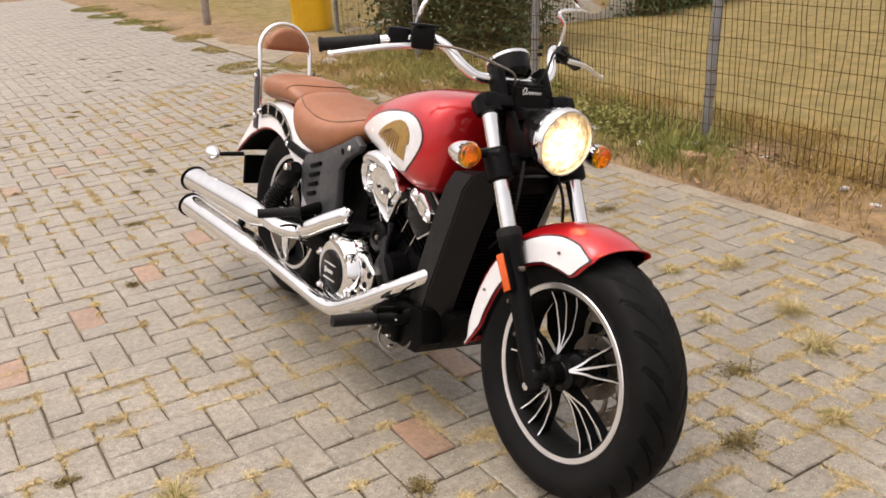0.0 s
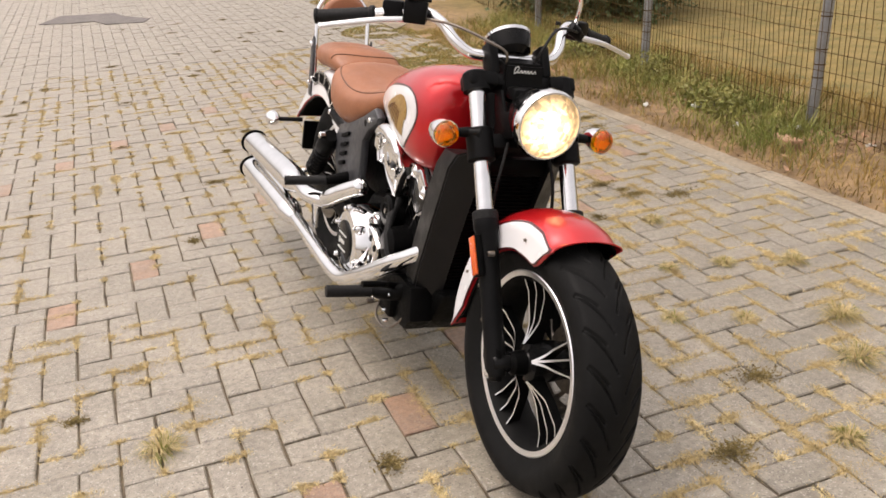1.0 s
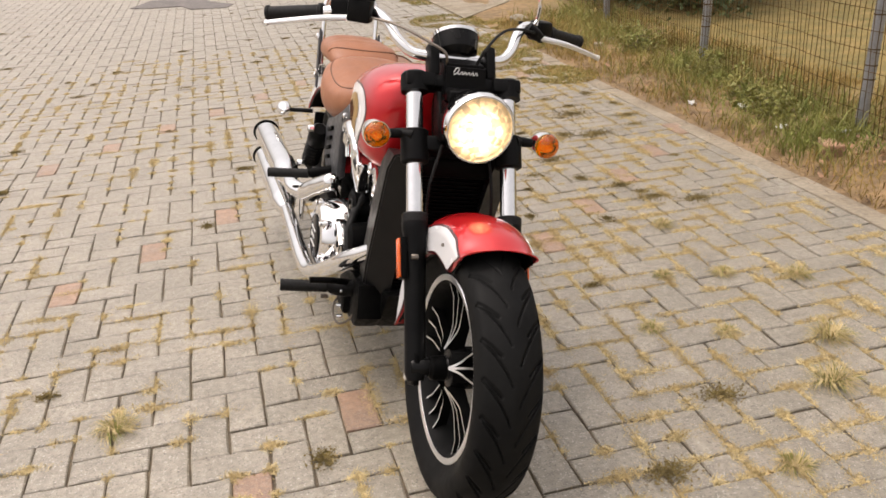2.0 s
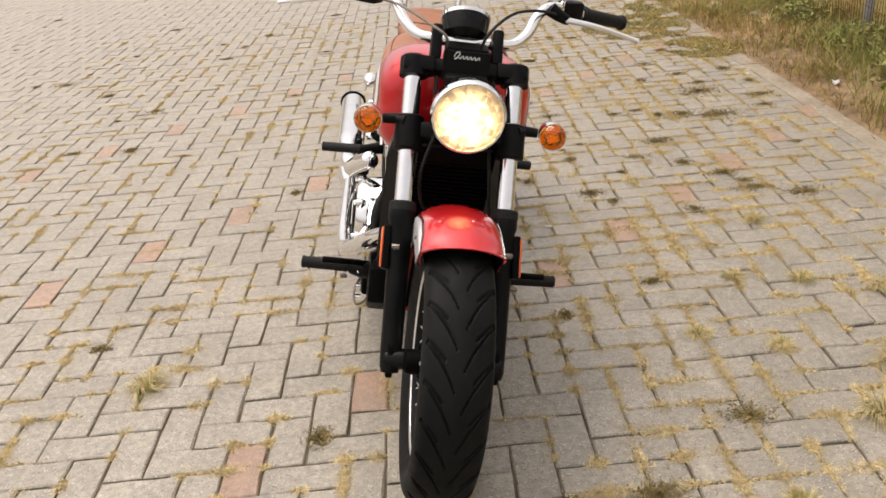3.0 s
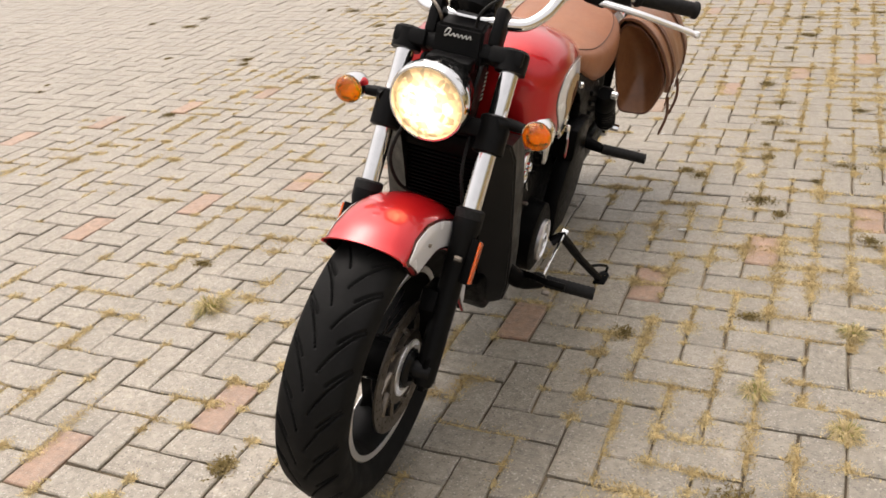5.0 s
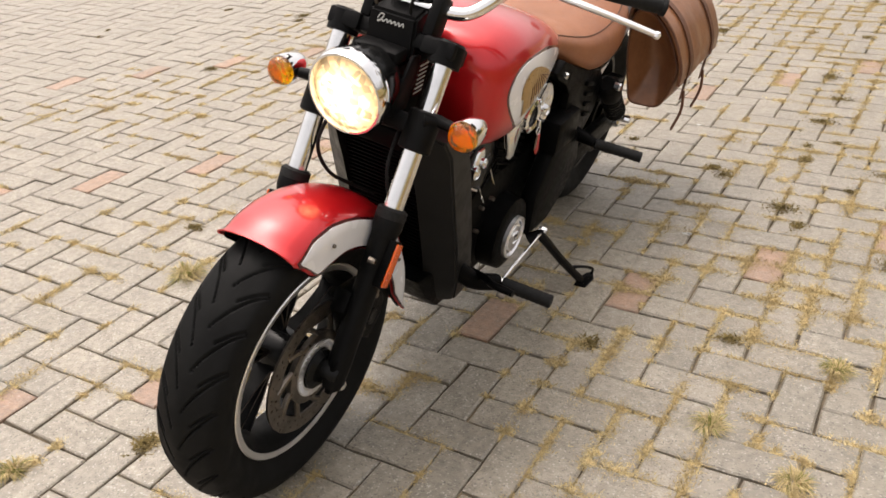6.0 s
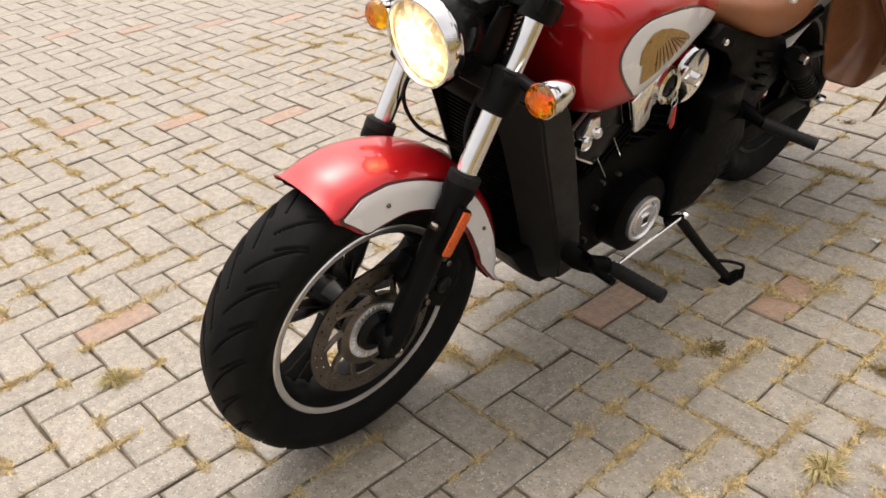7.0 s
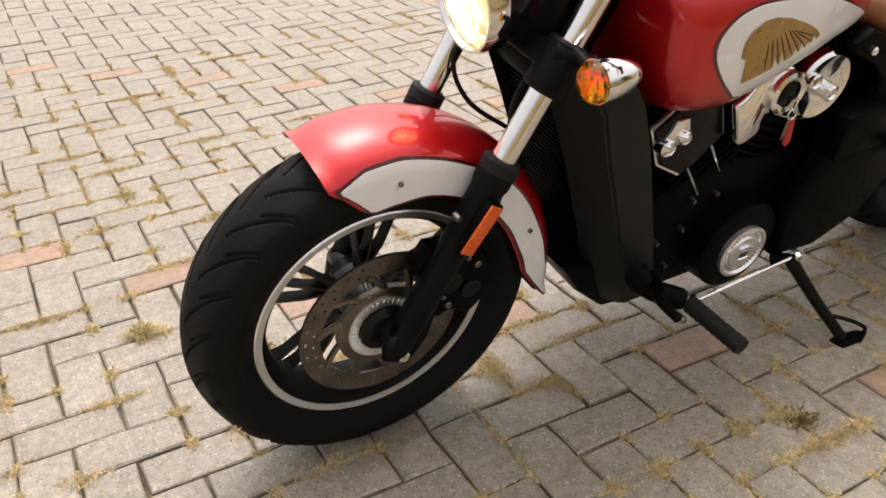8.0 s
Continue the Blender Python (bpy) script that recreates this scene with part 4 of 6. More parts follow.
part("fender_liner", thicken(arch(0.322, 1.562, liner_rows, np.linspace(-70.5, 73, 40)), 0.002), CAST, rear_fender, "black inside of the rear fender", smooth=50)
part("tail_light", lathe([(0.0, 0.0), (0.0, 0.045), (0.02, 0.044), (0.032, 0.03), (0.036, 0.0)], "y", (0, 2.0, 0.60), 32), REFLECTOR, rear_fender)

# Chrome mount with slots on the right flank, and the sissy bar.
spine = dense([(1.765, 0.672), (1.70, 0.690), (1.62, 0.690), (1.555, 0.670), (1.50, 0.630), (1.475, 0.595)], 5)
mount = bmesh.new()
edge = []
for i, p in enumerate(spine):
    d = spine[min(i + 1, len(spine) - 1)] - spine[max(i - 1, 0)]
    n = np.array((-d[1], d[0])) / np.linalg.norm(d)
    edge.append([mount.verts.new((-0.121, *(p + n * w))) for w in (-0.024, -0.017, 0.017, 0.024)])
for i in range(len(edge) - 1):
    for k in range(3):
        if k == 1 and i % 5 not in (0,) and i < len(edge) - 2:
            continue
        mount.faces.new((edge[i][k], edge[i][k + 1], edge[i + 1][k + 1], edge[i + 1][k]))
backing = bmesh.new()
strip = [[backing.verts.new((-0.1185, v.co.y, v.co.z)) for v in (row[0], row[3])] for row in edge]
for a, c in zip(strip, strip[1:]):
    backing.faces.new((a[0], a[1], c[1], c[0]))
part("bag_mount", thicken(mount, 0.006), CHROME, moto, "slotted chrome luggage mount", smooth=30)
part("mount_backing", thicken(backing, 0.002), CAST, moto, "black backing seen through the slots", smooth=0)
for y, z in ((1.765, 0.672), (1.478, 0.600)):
    bolt((-0.128, y, z), 0.011, 0.012, "-x", CHROME, moto)
hoop = [(-0.105, 1.815, 0.64), (-0.105, 1.825, 0.76), (-0.105, 1.85, 0.90)]
hoop += [(-0.105 * math.cos(a), 1.853 + 0.018 * math.sin(a), 0.90 + 0.105 * math.sin(a)) for a in np.linspace(0.2, math.pi - 0.2, 16)]
hoop += [(0.105, 1.85, 0.90), (0.105, 1.825, 0.76), (0.105, 1.815, 0.64)]
sissy = part("sissy_bar", tube(hoop, 0.0085, 14), CHROME, moto, "tall chrome hoop behind the pillion seat")
for s in (-1, 1):
    part("sissy_bracket", plate([(1.79, 0.60), (1.83, 0.60), (1.845, 0.80), (1.82, 0.83), (1.805, 0.80)], 0.008, "x", s * 0.118, 0.002), GREY_CAST, sissy)
    bolt((s * 0.125, 1.825, 0.80), 0.012, 0.016, "x" if s > 0 else "-x", CHROME, sissy)
    bolt((s * 0.125, 1.81, 0.65), 0.012, 0.016, "x" if s > 0 else "-x", CHROME, sissy)
pad = [(-0.088, 0.905), (0.088, 0.905), (0.092, 0.93)] + [(0.09 * math.cos(a), 0.915 + 0.078 * math.sin(a)) for a in np.linspace(0.3, math.pi - 0.3, 14)] + [(-0.092, 0.93)]
bm = plate(pad, 0.05, "y", 1.835, 0.016)
part("backrest_pad", bm, TAN, sissy, "tan leather backrest pad", smooth=60)

for s in (-1, 1):
    stalk = part("rear_signal", tube([(s * 0.10, 1.955, 0.470), (s * 0.19, 1.985, 0.462)], 0.009, 12), SATIN, moto, "black stalk of the rear turn signal")
    part("signal_shell", lathe([(-0.05, 0.0), (-0.046, 0.008), (-0.02, 0.026), (0.006, 0.031), (0.012, 0.031), (0.012, 0.0)], "y", (s * 0.215, 2.0, 0.460), 28), CHROME, stalk, "chrome bullet shell")
    part("signal_lens", lathe([(0.012, 0.029), (0.024, 0.02), (0.028, 0.0)], "y", (s * 0.215, 2.0, 0.460), 28), AMBER, stalk, "amber lens")
part("plate_holder", box(0.17, 0.02, 0.12, (0, 1.985, 0.40), 0.005), CAST, moto)

# ---- front fender ----
def front_edge(phi):
    return float(np.interp(phi, [-100, -97, -92, -85, -70, -45, -30, -15, -5, 5, 9, 13, 17], [0.342, 0.322, 0.298, 0.276, 0.266, 0.264, 0.264, 0.262, 0.254, 0.249, 0.262, 0.292, 0.322]))


def front_crown(phi):
    return float(np.interp(phi, [-100, -60, -30, 0, 10, 17], [0.362, 0.362, 0.363, 0.363, 0.359, 0.351]))


def front_rows(phi):
    e, c = front_edge(phi), front_crown(phi)
    sh = max(e + 0.004, c - 0.045)
    out = [(-0.084, e), (-0.0885, e + (sh - e) * 0.4), (-0.089, sh)]
    out += [(0.0885 * math.sin(a), sh + (c - sh) * math.cos(a)) for a in np.linspace(-1.45, 1.45, 17)]
    return out + [(0.089, sh), (0.0885, e + (sh - e) * 0.4), (0.084, e)]


phis = np.concatenate([np.linspace(-99, -45, 22), np.linspace(-43, 17, 34)])
front_fender = part("front_fender", thicken(arch(AXLE_Z, AXLE_Y, front_rows, phis), 0.003), PAINT, moto, "red front fender with white side panels", smooth=50)
for s in (-1, 1):
    def panel_span(phi):
        e = max(front_edge(phi) + 0.008, float(np.interp(phi, [-99, -95, -90, 3, 8, 14], [0.332, 0.306, 0.0, 0.0, 0.272, 0.314])))
        top = float(np.interp(phi, [-99, -90, -83, -65, -45, -25, -4, 6, 14], [0.352, 0.336, 0.324, 0.320, 0.326, 0.326, 0.334, 0.331, 0.317]))
        return e, max(top, e + 0.002)

    def on_section(phi, e, top, out, s=s):
        c = front_crown(phi)
        sh = max(front_edge(phi) + 0.004, c - 0.045)
        rows = []
        for f in np.linspace(0, 1, 8):
            r = e + (top - e) * f
            k = min(0.99, max(0.0, (r - sh) / (c - sh)))
            rows.append((s * (0.0888 * math.sqrt(1 - k * k) + out), r + out * k))
        return rows

    def panel_rows(phi):
        return on_section(phi, *panel_span(phi), 0.0020)

    def line_rows(phi):
        e, top = panel_span(phi)
        return on_section(phi, max(front_edge(phi) + 0.001, e - 0.005), min(top + 0.0045, front_crown(phi) - 0.012), 0.0008)

    part("fender_line", thicken(arch(AXLE_Z, AXLE_Y, line_rows, np.linspace(-98.8, 15.2, 60)), 0.0012), DARK_RED, front_fender, "dark red line round the white panel", smooth=50)
    part("fender_panel", thicken(arch(AXLE_Z, AXLE_Y, panel_rows, np.linspace(-98.5, 13.8, 60)), 0.0012), WHITE, front_fender, "white side panel of the front fender", smooth=50)
    for phi, r in ((-3.8, 0.298), (-66, 0.303)):
        a = radians(phi)
        bolt((s * 0.0935, AXLE_Y - r * math.sin(a), AXLE_Z + r * math.cos(a)), 0.0042, 0.005, "x" if s > 0 else "-x", STEEL, front_fender, "rivet")


def front_inside_rows(phi):
    return [(x * 0.955, r - 0.0055) for x, r in front_rows(phi)]


# Black skin over the fender's red inside, standing for the shade under it.
part("fender_liner", thicken(arch(AXLE_Z, AXLE_Y, front_inside_rows, phis[1:-1]), 0.002), CAST, front_fender, "inside of the front fender, blackened for the shade there", smooth=50)

# ---- front frame and radiator ----
SHROUD = [(0.742, 0.33, 0.285, 0.24, 0.135), (0.732, 0.385, 0.300, 0.245, 0.152), (0.69, 0.408, 0.325, 0.265, 0.160), (0.61, 0.437, 0.347, 0.298, 0.162), (0.53, 0.462, 0.375, 0.328, 0.162), (0.39, 0.503, 0.422, 0.375, 0.162), (0.29, 0.530, 0.452, 0.405, 0.158), (0.225, 0.540, 0.475, 0.43, 0.146), (0.205, 0.53, 0.49, 0.45, 0.125)]
for s in (-1, 1):
    rings = [[(s * (x - 0.004), back, z), (s * x, ridge, z + 0.004), (s * 0.092, front, z + 0.012), (s * 0.092, back, z)] for z, back, ridge, front, x in SHROUD]
    bm = loft(rings)
    ridge_edges = [e for e in bm.edges if all(any(abs(abs(v.co.x) - r[4]) < 1e-5 and abs(v.co.y - r[2]) < 1e-5 for r in SHROUD) for v in e.verts)]
    bmesh.ops.bevel(bm, geom=ridge_edges, offset=0.005, segments=2, affect="EDGES")
    part("radiator_shroud", bm, SHROUD_PAINT, moto, "tall satin black radiator shroud", smooth=28)
rad = bmesh.new()
plate([(0.300, 0.70), (0.32, 0.70), (0.45, 0.26), (0.43, 0.26)], 0.19, "x", 0.0, bm=rad)
for z in np.arange(0.27, 0.70, 0.011):
    box(0.19, 0.012, 0.0035, (0, 0.428 - (z - 0.26) * 0.295, z), bm=rad)
tagged(part("radiator", rad, CAST, moto, "black finned radiator", smooth=0), kind="stuff")
part("radiator_tank", box(0.20, 0.06, 0.05, (0, 0.305, 0.715), 0.015), CAST, moto)
part("belly_guard", plate([(0.335, 0.345), (0.39, 0.262), (0.46, 0.196), (0.54, 0.185), (0.62, 0.195), (0.62, 0.24), (0.50, 0.30), (0.42, 0.335)], 0.225, "x", 0.0, 0.015), CAST, moto, "black guard under the radiator")

# ---- engine ----
case = plate([(0.47, 0.24), (0.60, 0.185), (0.95, 0.185), (1.06, 0.24), (1.08, 0.36), (1.0, 0.44), (0.86, 0.46), (0.70, 0.47), (0.55, 0.44), (0.48, 0.36)], 0.215, "x", 0.0, 0.025)
engine = part("engine_case", case, CAST, moto, "black cast engine case")


def cylinder(foot, top, name):
    """A finned barrel and head between two points of the middle plane."""
    f, t = Vector((0, *foot)), Vector((0, *top))
    d = (t - f).normalized()
    across = Vector((0, d.z, -d.y))
    rot = Matrix(((1, 0, 0), (0, across.y, d.y), (0, across.z, d.z))).to_4x4()
    length = (t - f).length

    def slab(along, wide, deep, high, bevel):
        made = box(wide, deep, high, bevel=bevel)
        bmesh.ops.transform(made, matrix=Matrix.Translation(f + d * along) @ rot, verts=made.verts)
        return made

    barrel = part(name, slab(length * 0.3, 0.17, 0.125, length * 0.75, 0.01), CAST, moto, "black engine cylinder", smooth=28)
    for k in range(7):
        part("fin", slab(0.05 + k * 0.019, 0.20, 0.150, 0.006, 0.0015), CAST, barrel)
    part("cylinder_head", slab(length * 0.82, 0.215, 0.165, 0.085, 0.018), CAST, barrel, "black cylinder head")
    part("valve_cover", slab(length * 0.98, 0.18, 0.13, 0.05, 0.015), GLOSS, barrel, "black valve cover")
    return barrel


front_cyl = cylinder((0.70, 0.40), (0.525, 0.665), "front_cylinder")
rear_cyl = cylinder((0.76, 0.40), (0.885, 0.675), "rear_cylinder")
for s in (-1, 1):
    # Front head: a black plate with a bright edge, round chrome bolts and two bright ribs below it.
    hexa = [(0.607, 0.655), (0.523, 0.65), (0.469, 0.612), (0.499, 0.538), (0.555, 0.503), (0.586, 0.520), (0.638, 0.567)]
    cover = part("head_cover", plate(hexa, 0.018, "x", s * 0.124, 0.003), GLOSS, front_cyl, "black head cover with a bright edge")
    c = np.mean(hexa, 0)
    big = [tuple(c + (np.array(p) - c) * 1.075) for p in hexa]
    part("cover_edge", plate(big, 0.006, "x", s * 0.124), MACHINED, front_cyl, smooth=0)
    bridge = [(0.485, 0.598), (0.497, 0.570), (0.520, 0.575), (0.545, 0.600), (0.535, 0.630), (0.510, 0.630)] if s > 0 else [(0.49, 0.60), (0.50, 0.565), (0.545, 0.575), (0.59, 0.615), (0.575, 0.64), (0.53, 0.635)]
    link_bar = plate(bridge, 0.016, "x", s * 0.134, 0.006)
    part("head_link", link_bar, CHROME, front_cyl, "chrome bridge between the bosses")
    for y, z, r in (((0.529, 0.594, 0.013), (0.494, 0.582, 0.017)) if s > 0 else ((0.568, 0.624, 0.019), (0.494, 0.582, 0.019))):
        dome = lathe([(s * 0.12, r), (s * 0.147, r), (s * 0.1495, r * 0.82), (s * 0.146, r * 0.7), (s * 0.1515, r * 0.35), (s * 0.153, 0.0)], "x", (0, y, z), 28)
        part("head_boss", dome, CHROME, front_cyl, "round chrome boss")
    for y0, z0, y1, z1 in ((0.585, 0.506, 0.642, 0.42), (0.637, 0.535, 0.692, 0.45)):
        part("fin_edge", tube([(s * 0.112, y0, z0), (s * 0.112, y1, z1)], 0.0022, 6), CHROME, front_cyl)
# Rear head, right: a chrome shield; left: a chrome round cover and the ignition switch.
blade = [(0.795, 0.640), (0.762, 0.668), (0.705, 0.672), (0.650, 0.650), (0.614, 0.622), (0.650, 0.572), (0.692, 0.512), (0.722, 0.528), (0.756, 0.552), (0.780, 0.585)]
blade = [tuple(p[:2]) for p in dense([*blade, blade[0]], 3)[:-1]]
mid_blade = np.mean(blade, 0)
rings = []
for x, k in ((-0.125, 0.98), (-0.150, 1.0), (-0.158, 0.985), (-0.160, 0.95), (-0.158, 0.90), (-0.158, 0.45), (-0.158, 0.1)):
    rings.append([(x - 0.10 * (q[1] - 0.60) * (x < -0.13), *(mid_blade + (np.array(q) - mid_blade) * k)) for q in blade])
shield = part("chrome_shield", loft(rings), CHROME, rear_cyl, "flat polished chrome shield that narrows downwards", smooth=40)
hook = arc_points([(-0.166, 0.806, 0.590), (-0.168, 0.818, 0.640), (-0.172, 0.790, 0.682), (-0.176, 0.735, 0.696), (-0.176, 0.680, 0.686), (-0.172, 0.640, 0.656), (-0.168, 0.616, 0.622)], 6)
part("shield_rim", tube(hook, [0.006] * 5 + [0.013] * 6 + [0.020] * 14 + [0.015] * 7 + [0.008] * (len(hook) - 32), 16), CHROME, rear_cyl, "thick rounded chrome rim over the shield", smooth=60)
part("shield_boss", lathe([(-0.150, 0.010), (-0.166, 0.010), (-0.168, 0.007), (-0.163, 0.0)], "x", (0, 0.700, 0.605), 16), GREY_CAST, shield)
for s in (-1, 1):
    dish_at, dish = ((0.872, 0.612), 1.0) if s > 0 else ((0.842, 0.624), 0.84)
    rim = lathe([(s * 0.110, 0.071 * dish), (s * 0.130, 0.071 * dish), (s * 0.136, 0.064 * dish), (s * 0.132, 0.052 * dish), (s * 0.128, 0.03 * dish), (s * 0.127, 0.0)], "x", (0, *dish_at), 40)
    part("head_dish", rim, CHROME, rear_cyl, "round chrome head cover")
    for y, z, r in ((0.832, 0.634, 0.016), (0.891, 0.598, 0.016)) if s > 0 else ((0.872, 0.626, 0.014), (0.846, 0.588, 0.014)):
        dome = lathe([(s * 0.12, r), (s * 0.144, r), (s * 0.1465, r * 0.8), (s * 0.142, r * 0.6), (s * 0.142, 0.0)], "x", (0, y, z), 24)
        part("head_boss", dome, CHROME, rear_cyl, "round chrome boss")
    hexa = [(0.80, 0.655), (0.842, 0.612), (0.895, 0.575), (0.935, 0.565), (0.876, 0.532), (0.80, 0.56)] if s > 0 else [(0.80, 0.64), (0.886, 0.602), (0.888, 0.567), (0.829, 0.532), (0.783, 0.553), (0.765, 0.61)]
    part("head_cover", plate(hexa, 0.014, "x", s * 0.119, 0.003), GLOSS, rear_cyl, "black head cover with a bright edge")
    c = np.mean(hexa, 0)
    part("cover_edge", plate([tuple(c + (np.array(p) - c) * 1.06) for p in hexa], 0.005, "x", s * 0.117), CHROME, rear_cyl, smooth=0)
    for y0, z0, y1, z1 in ((0.808, 0.535, 0.770, 0.44), (0.735, 0.525, 0.715, 0.46)) if s < 0 else ():
        part("fin_edge", tube([(s * 0.112, y0, z0), (s * 0.112, y1, z1)], 0.0022, 6), CHROME, rear_cyl)
switch_plate = [(0.623, 0.636), (0.655, 0.66), (0.678, 0.690), (0.732, 0.692), (0.772, 0.668), (0.775, 0.625), (0.745, 0.60), (0.705, 0.60), (0.702, 0.565), (0.66, 0.548), (0.642, 0.587)]
switch_plate = [tuple(p[:2]) for p in dense([*switch_plate, switch_plate[0]], 3)[:-1]]
ignition = part("ignition_cover", plate(switch_plate, 0.018, "x", 0.147, 0.007), CHROME, moto, "chrome ignition switch cover", smooth=60)
part("ignition_ring", lathe([(0.150, 0.026), (0.150, 0.044), (0.166, 0.042), (0.17, 0.034), (0.166, 0.026)], "x", (0, 0.737, 0.643), 40, closed=True), CHROME, ignition)
part("ignition_lock", lathe([(0.150, 0.026), (0.160, 0.025), (0.162, 0.012), (0.162, 0.0)], "x", (0, 0.737, 0.643), 32), SATIN, ignition)
key = part("key", box(0.022, 0.004, 0.02, (0.178, 0.735, 0.632), 0.002), CHROME, moto, "key in the ignition with a red tag")
part("key_ring", tube([(0.186, 0.735 + 0.011 * math.cos(a), 0.614 + 0.011 * math.sin(a)) for a in np.linspace(0, 2 * math.pi, 20, endpoint=False)], 0.0012, 6, closed=True), CHROME, key)
part("key_tag", plate([(0.733, 0.604), (0.744, 0.602), (0.752, 0.555), (0.742, 0.545), (0.732, 0.556)], 0.003, "x", 0.188, 0.001), RED_TAG, key, "red fabric key tag")
part("key_tag", plate([(0.722, 0.604), (0.73, 0.604), (0.728, 0.572), (0.718, 0.566)], 0.003, "x", 0.190, 0.001), STEEL, key)

for y, z in ((0.60, 0.235), (0.57, 0.262), (0.535, 0.225), (0.50, 0.285), (0.635, 0.215), (0.52, 0.198)):
    bolt((-0.20, y, z), 0.006, 0.016, "-x", CHROME, moto)

# Primary cover on the right with its black disc, round cover on the left.
prim = lathe([(-0.10, 0.125), (-0.19, 0.118), (-0.212, 0.110), (-0.226, 0.096), (-0.23, 0.076), (-0.23, 0.0)], "x", (0, 0.855, 0.315), 48)
primary = part("clutch_cover", prim, CHROME, moto, "chrome clutch cover with a black centre", smooth=28)
part("cover_disc", lathe([(-0.226, 0.069), (-0.234, 0.069), (-0.237, 0.063), (-0.237, 0.0)], "x", (0, 0.855, 0.315), 40), GLOSS, primary, "black centre disc with a pale script")
for k in range(6):
    a = radians(60 * k + 20)
    lug = box(0.03, 0.034, 0.028, (-0.212, 0.855 + 0.104 * math.cos(a), 0.315 + 0.104 * math.sin(a)), 0.008)
    part("cover_lug", lug, CHROME, primary)
    bolt((-0.23, 0.855 + 0.104 * math.cos(a), 0.315 + 0.104 * math.sin(a)), 0.008, 0.012, "-x", CHROME, primary)
flange = part("cover_flange", plate([(0.80, 0.405), (0.735, 0.398), (0.668, 0.360), (0.682, 0.318), (0.715, 0.282), (0.78, 0.262)], 0.04, "x", -0.172, 0.009), CHROME, primary, "chrome flange with round holes")
for y, z in ((0.69, 0.352), (0.728, 0.372), (0.712, 0.315)):
    part("flange_hole", lathe([(-0.1905, 0.011), (-0.1945, 0.010), (-0.1945, 0.006), (-0.192, 0.0)], "x", (0, y, z), 20), CAST, flange)
bars = bmesh.new()
for i, (dy, w, h) in enumerate(((-0.026, 0.009, 0.018), (-0.013, 0.008, 0.010), (-0.003, 0.008, 0.010), (0.007, 0.008, 0.010), (0.017, 0.008, 0.010))):
    box(0.003, w, h, (-0.2385, 0.855 - dy, 0.317), 0.001, bm=bars)
for dz in (-0.022, 0.026):
    box(0.003, 0.07, 0.003, (-0.2385, 0.855, 0.315 + dz), 0.0, bm=bars)
part("cover_script", bars, INK, primary, smooth=0)
boss = part("crank_boss", lathe([(-0.10, 0.05), (-0.148, 0.048), (-0.156, 0.040), (-0.156, 0.024), (-0.150, 0.020), (-0.150, 0.0)], "x", (0, 0.735, 0.455), 32), CAST, moto, "round black boss on the crankcase")
bolt((-0.153, 0.735, 0.455), 0.008, 0.01, "-x", STEEL, boss)
part("coolant_hose", tube(arc_points([(-0.12, 0.60, 0.30), (-0.165, 0.61, 0.34), (-0.17, 0.65, 0.40), (-0.15, 0.69, 0.45), (-0.12, 0.71, 0.50)]), 0.012, 12), GRIP, moto, "black rubber coolant hose")
part("water_pump", lathe([(-0.10, 0.06), (-0.165, 0.055), (-0.175, 0.04), (-0.175, 0.0)], "x", (0, 0.655, 0.375), 32), CAST, moto)
for y, z in ((0.63, 0.41), (0.69, 0.41), (0.62, 0.345), (0.69, 0.34), (0.56, 0.33), (0.60, 0.26)):
    for s in (-1, 1):
        bolt((s * 0.112, y, z), 0.006, 0.02, "x" if s > 0 else "-x", STEEL, engine)
stator = part("stator_cover", lathe([(0.10, 0.105), (0.155, 0.10), (0.162, 0.085), (0.162, 0.0)], "x", (0, 0.755, 0.285), 48), CAST, moto, "black round cover with a chrome medallion")
part("medallion", lathe([(0.160, 0.060), (0.172, 0.060), (0.174, 0.054), (0.168, 0.050), (0.168, 0.038), (0.172, 0.034), (0.172, 0.0)], "x", (0, 0.755, 0.28), 48), MACHINED, stator, "chrome medallion with raised marks")
marks = bmesh.new()
for k in range(34):
    if k % 17 in (7, 8):
        continue
    a = 2 * math.pi * k / 34
    box(0.002, 0.0075, 0.004, (0, 0, 0), bm=marks)
    bmesh.ops.transform(marks, matrix=Matrix.Translation((0.1695, 0.755, 0.28)) @ Matrix.Rotation(a, 4, "X") @ Matrix.Translation((0, 0.044, 0)), verts=list(marks.verts)[-8:])
box(0.003, 0.03, 0.03, (0.173, 0.755, 0.28), 0.004, bm=marks)
part("medallion_relief", marks, CHROME, stator, smooth=0)
part("drive_cover", plate([(0.86, 0.23), (0.98, 0.22), (1.10, 0.27), (1.16, 0.36), (1.13, 0.46), (1.02, 0.50), (0.92, 0.45), (0.86, 0.36)], 0.05, "x", 0.150, 0.014), CAST, moto, "satin black drive cover")
part("battery_box", box(0.15, 0.24, 0.26, (0, 1.07, 0.54), 0.02), CAST, moto, "black box under the seat")
part("battery_cover", box(0.07, 0.15, 0.10, (0.145, 1.00, 0.505), 0.012), CAST, moto)
part("drive_belt", plate([(1.0, 0.40), (1.5, 0.446), (1.56, 0.45), (1.56, 0.44), (1.0, 0.385)], 0.028, "x", 0.092), GRIP, moto)
part("belt_guard", plate([(1.02, 0.43), (1.30, 0.46), (1.52, 0.475), (1.64, 0.45), (1.63, 0.435), (1.52, 0.455), (1.30, 0.44), (1.02, 0.405)], 0.05, "x", 0.105, 0.004), CAST, moto)

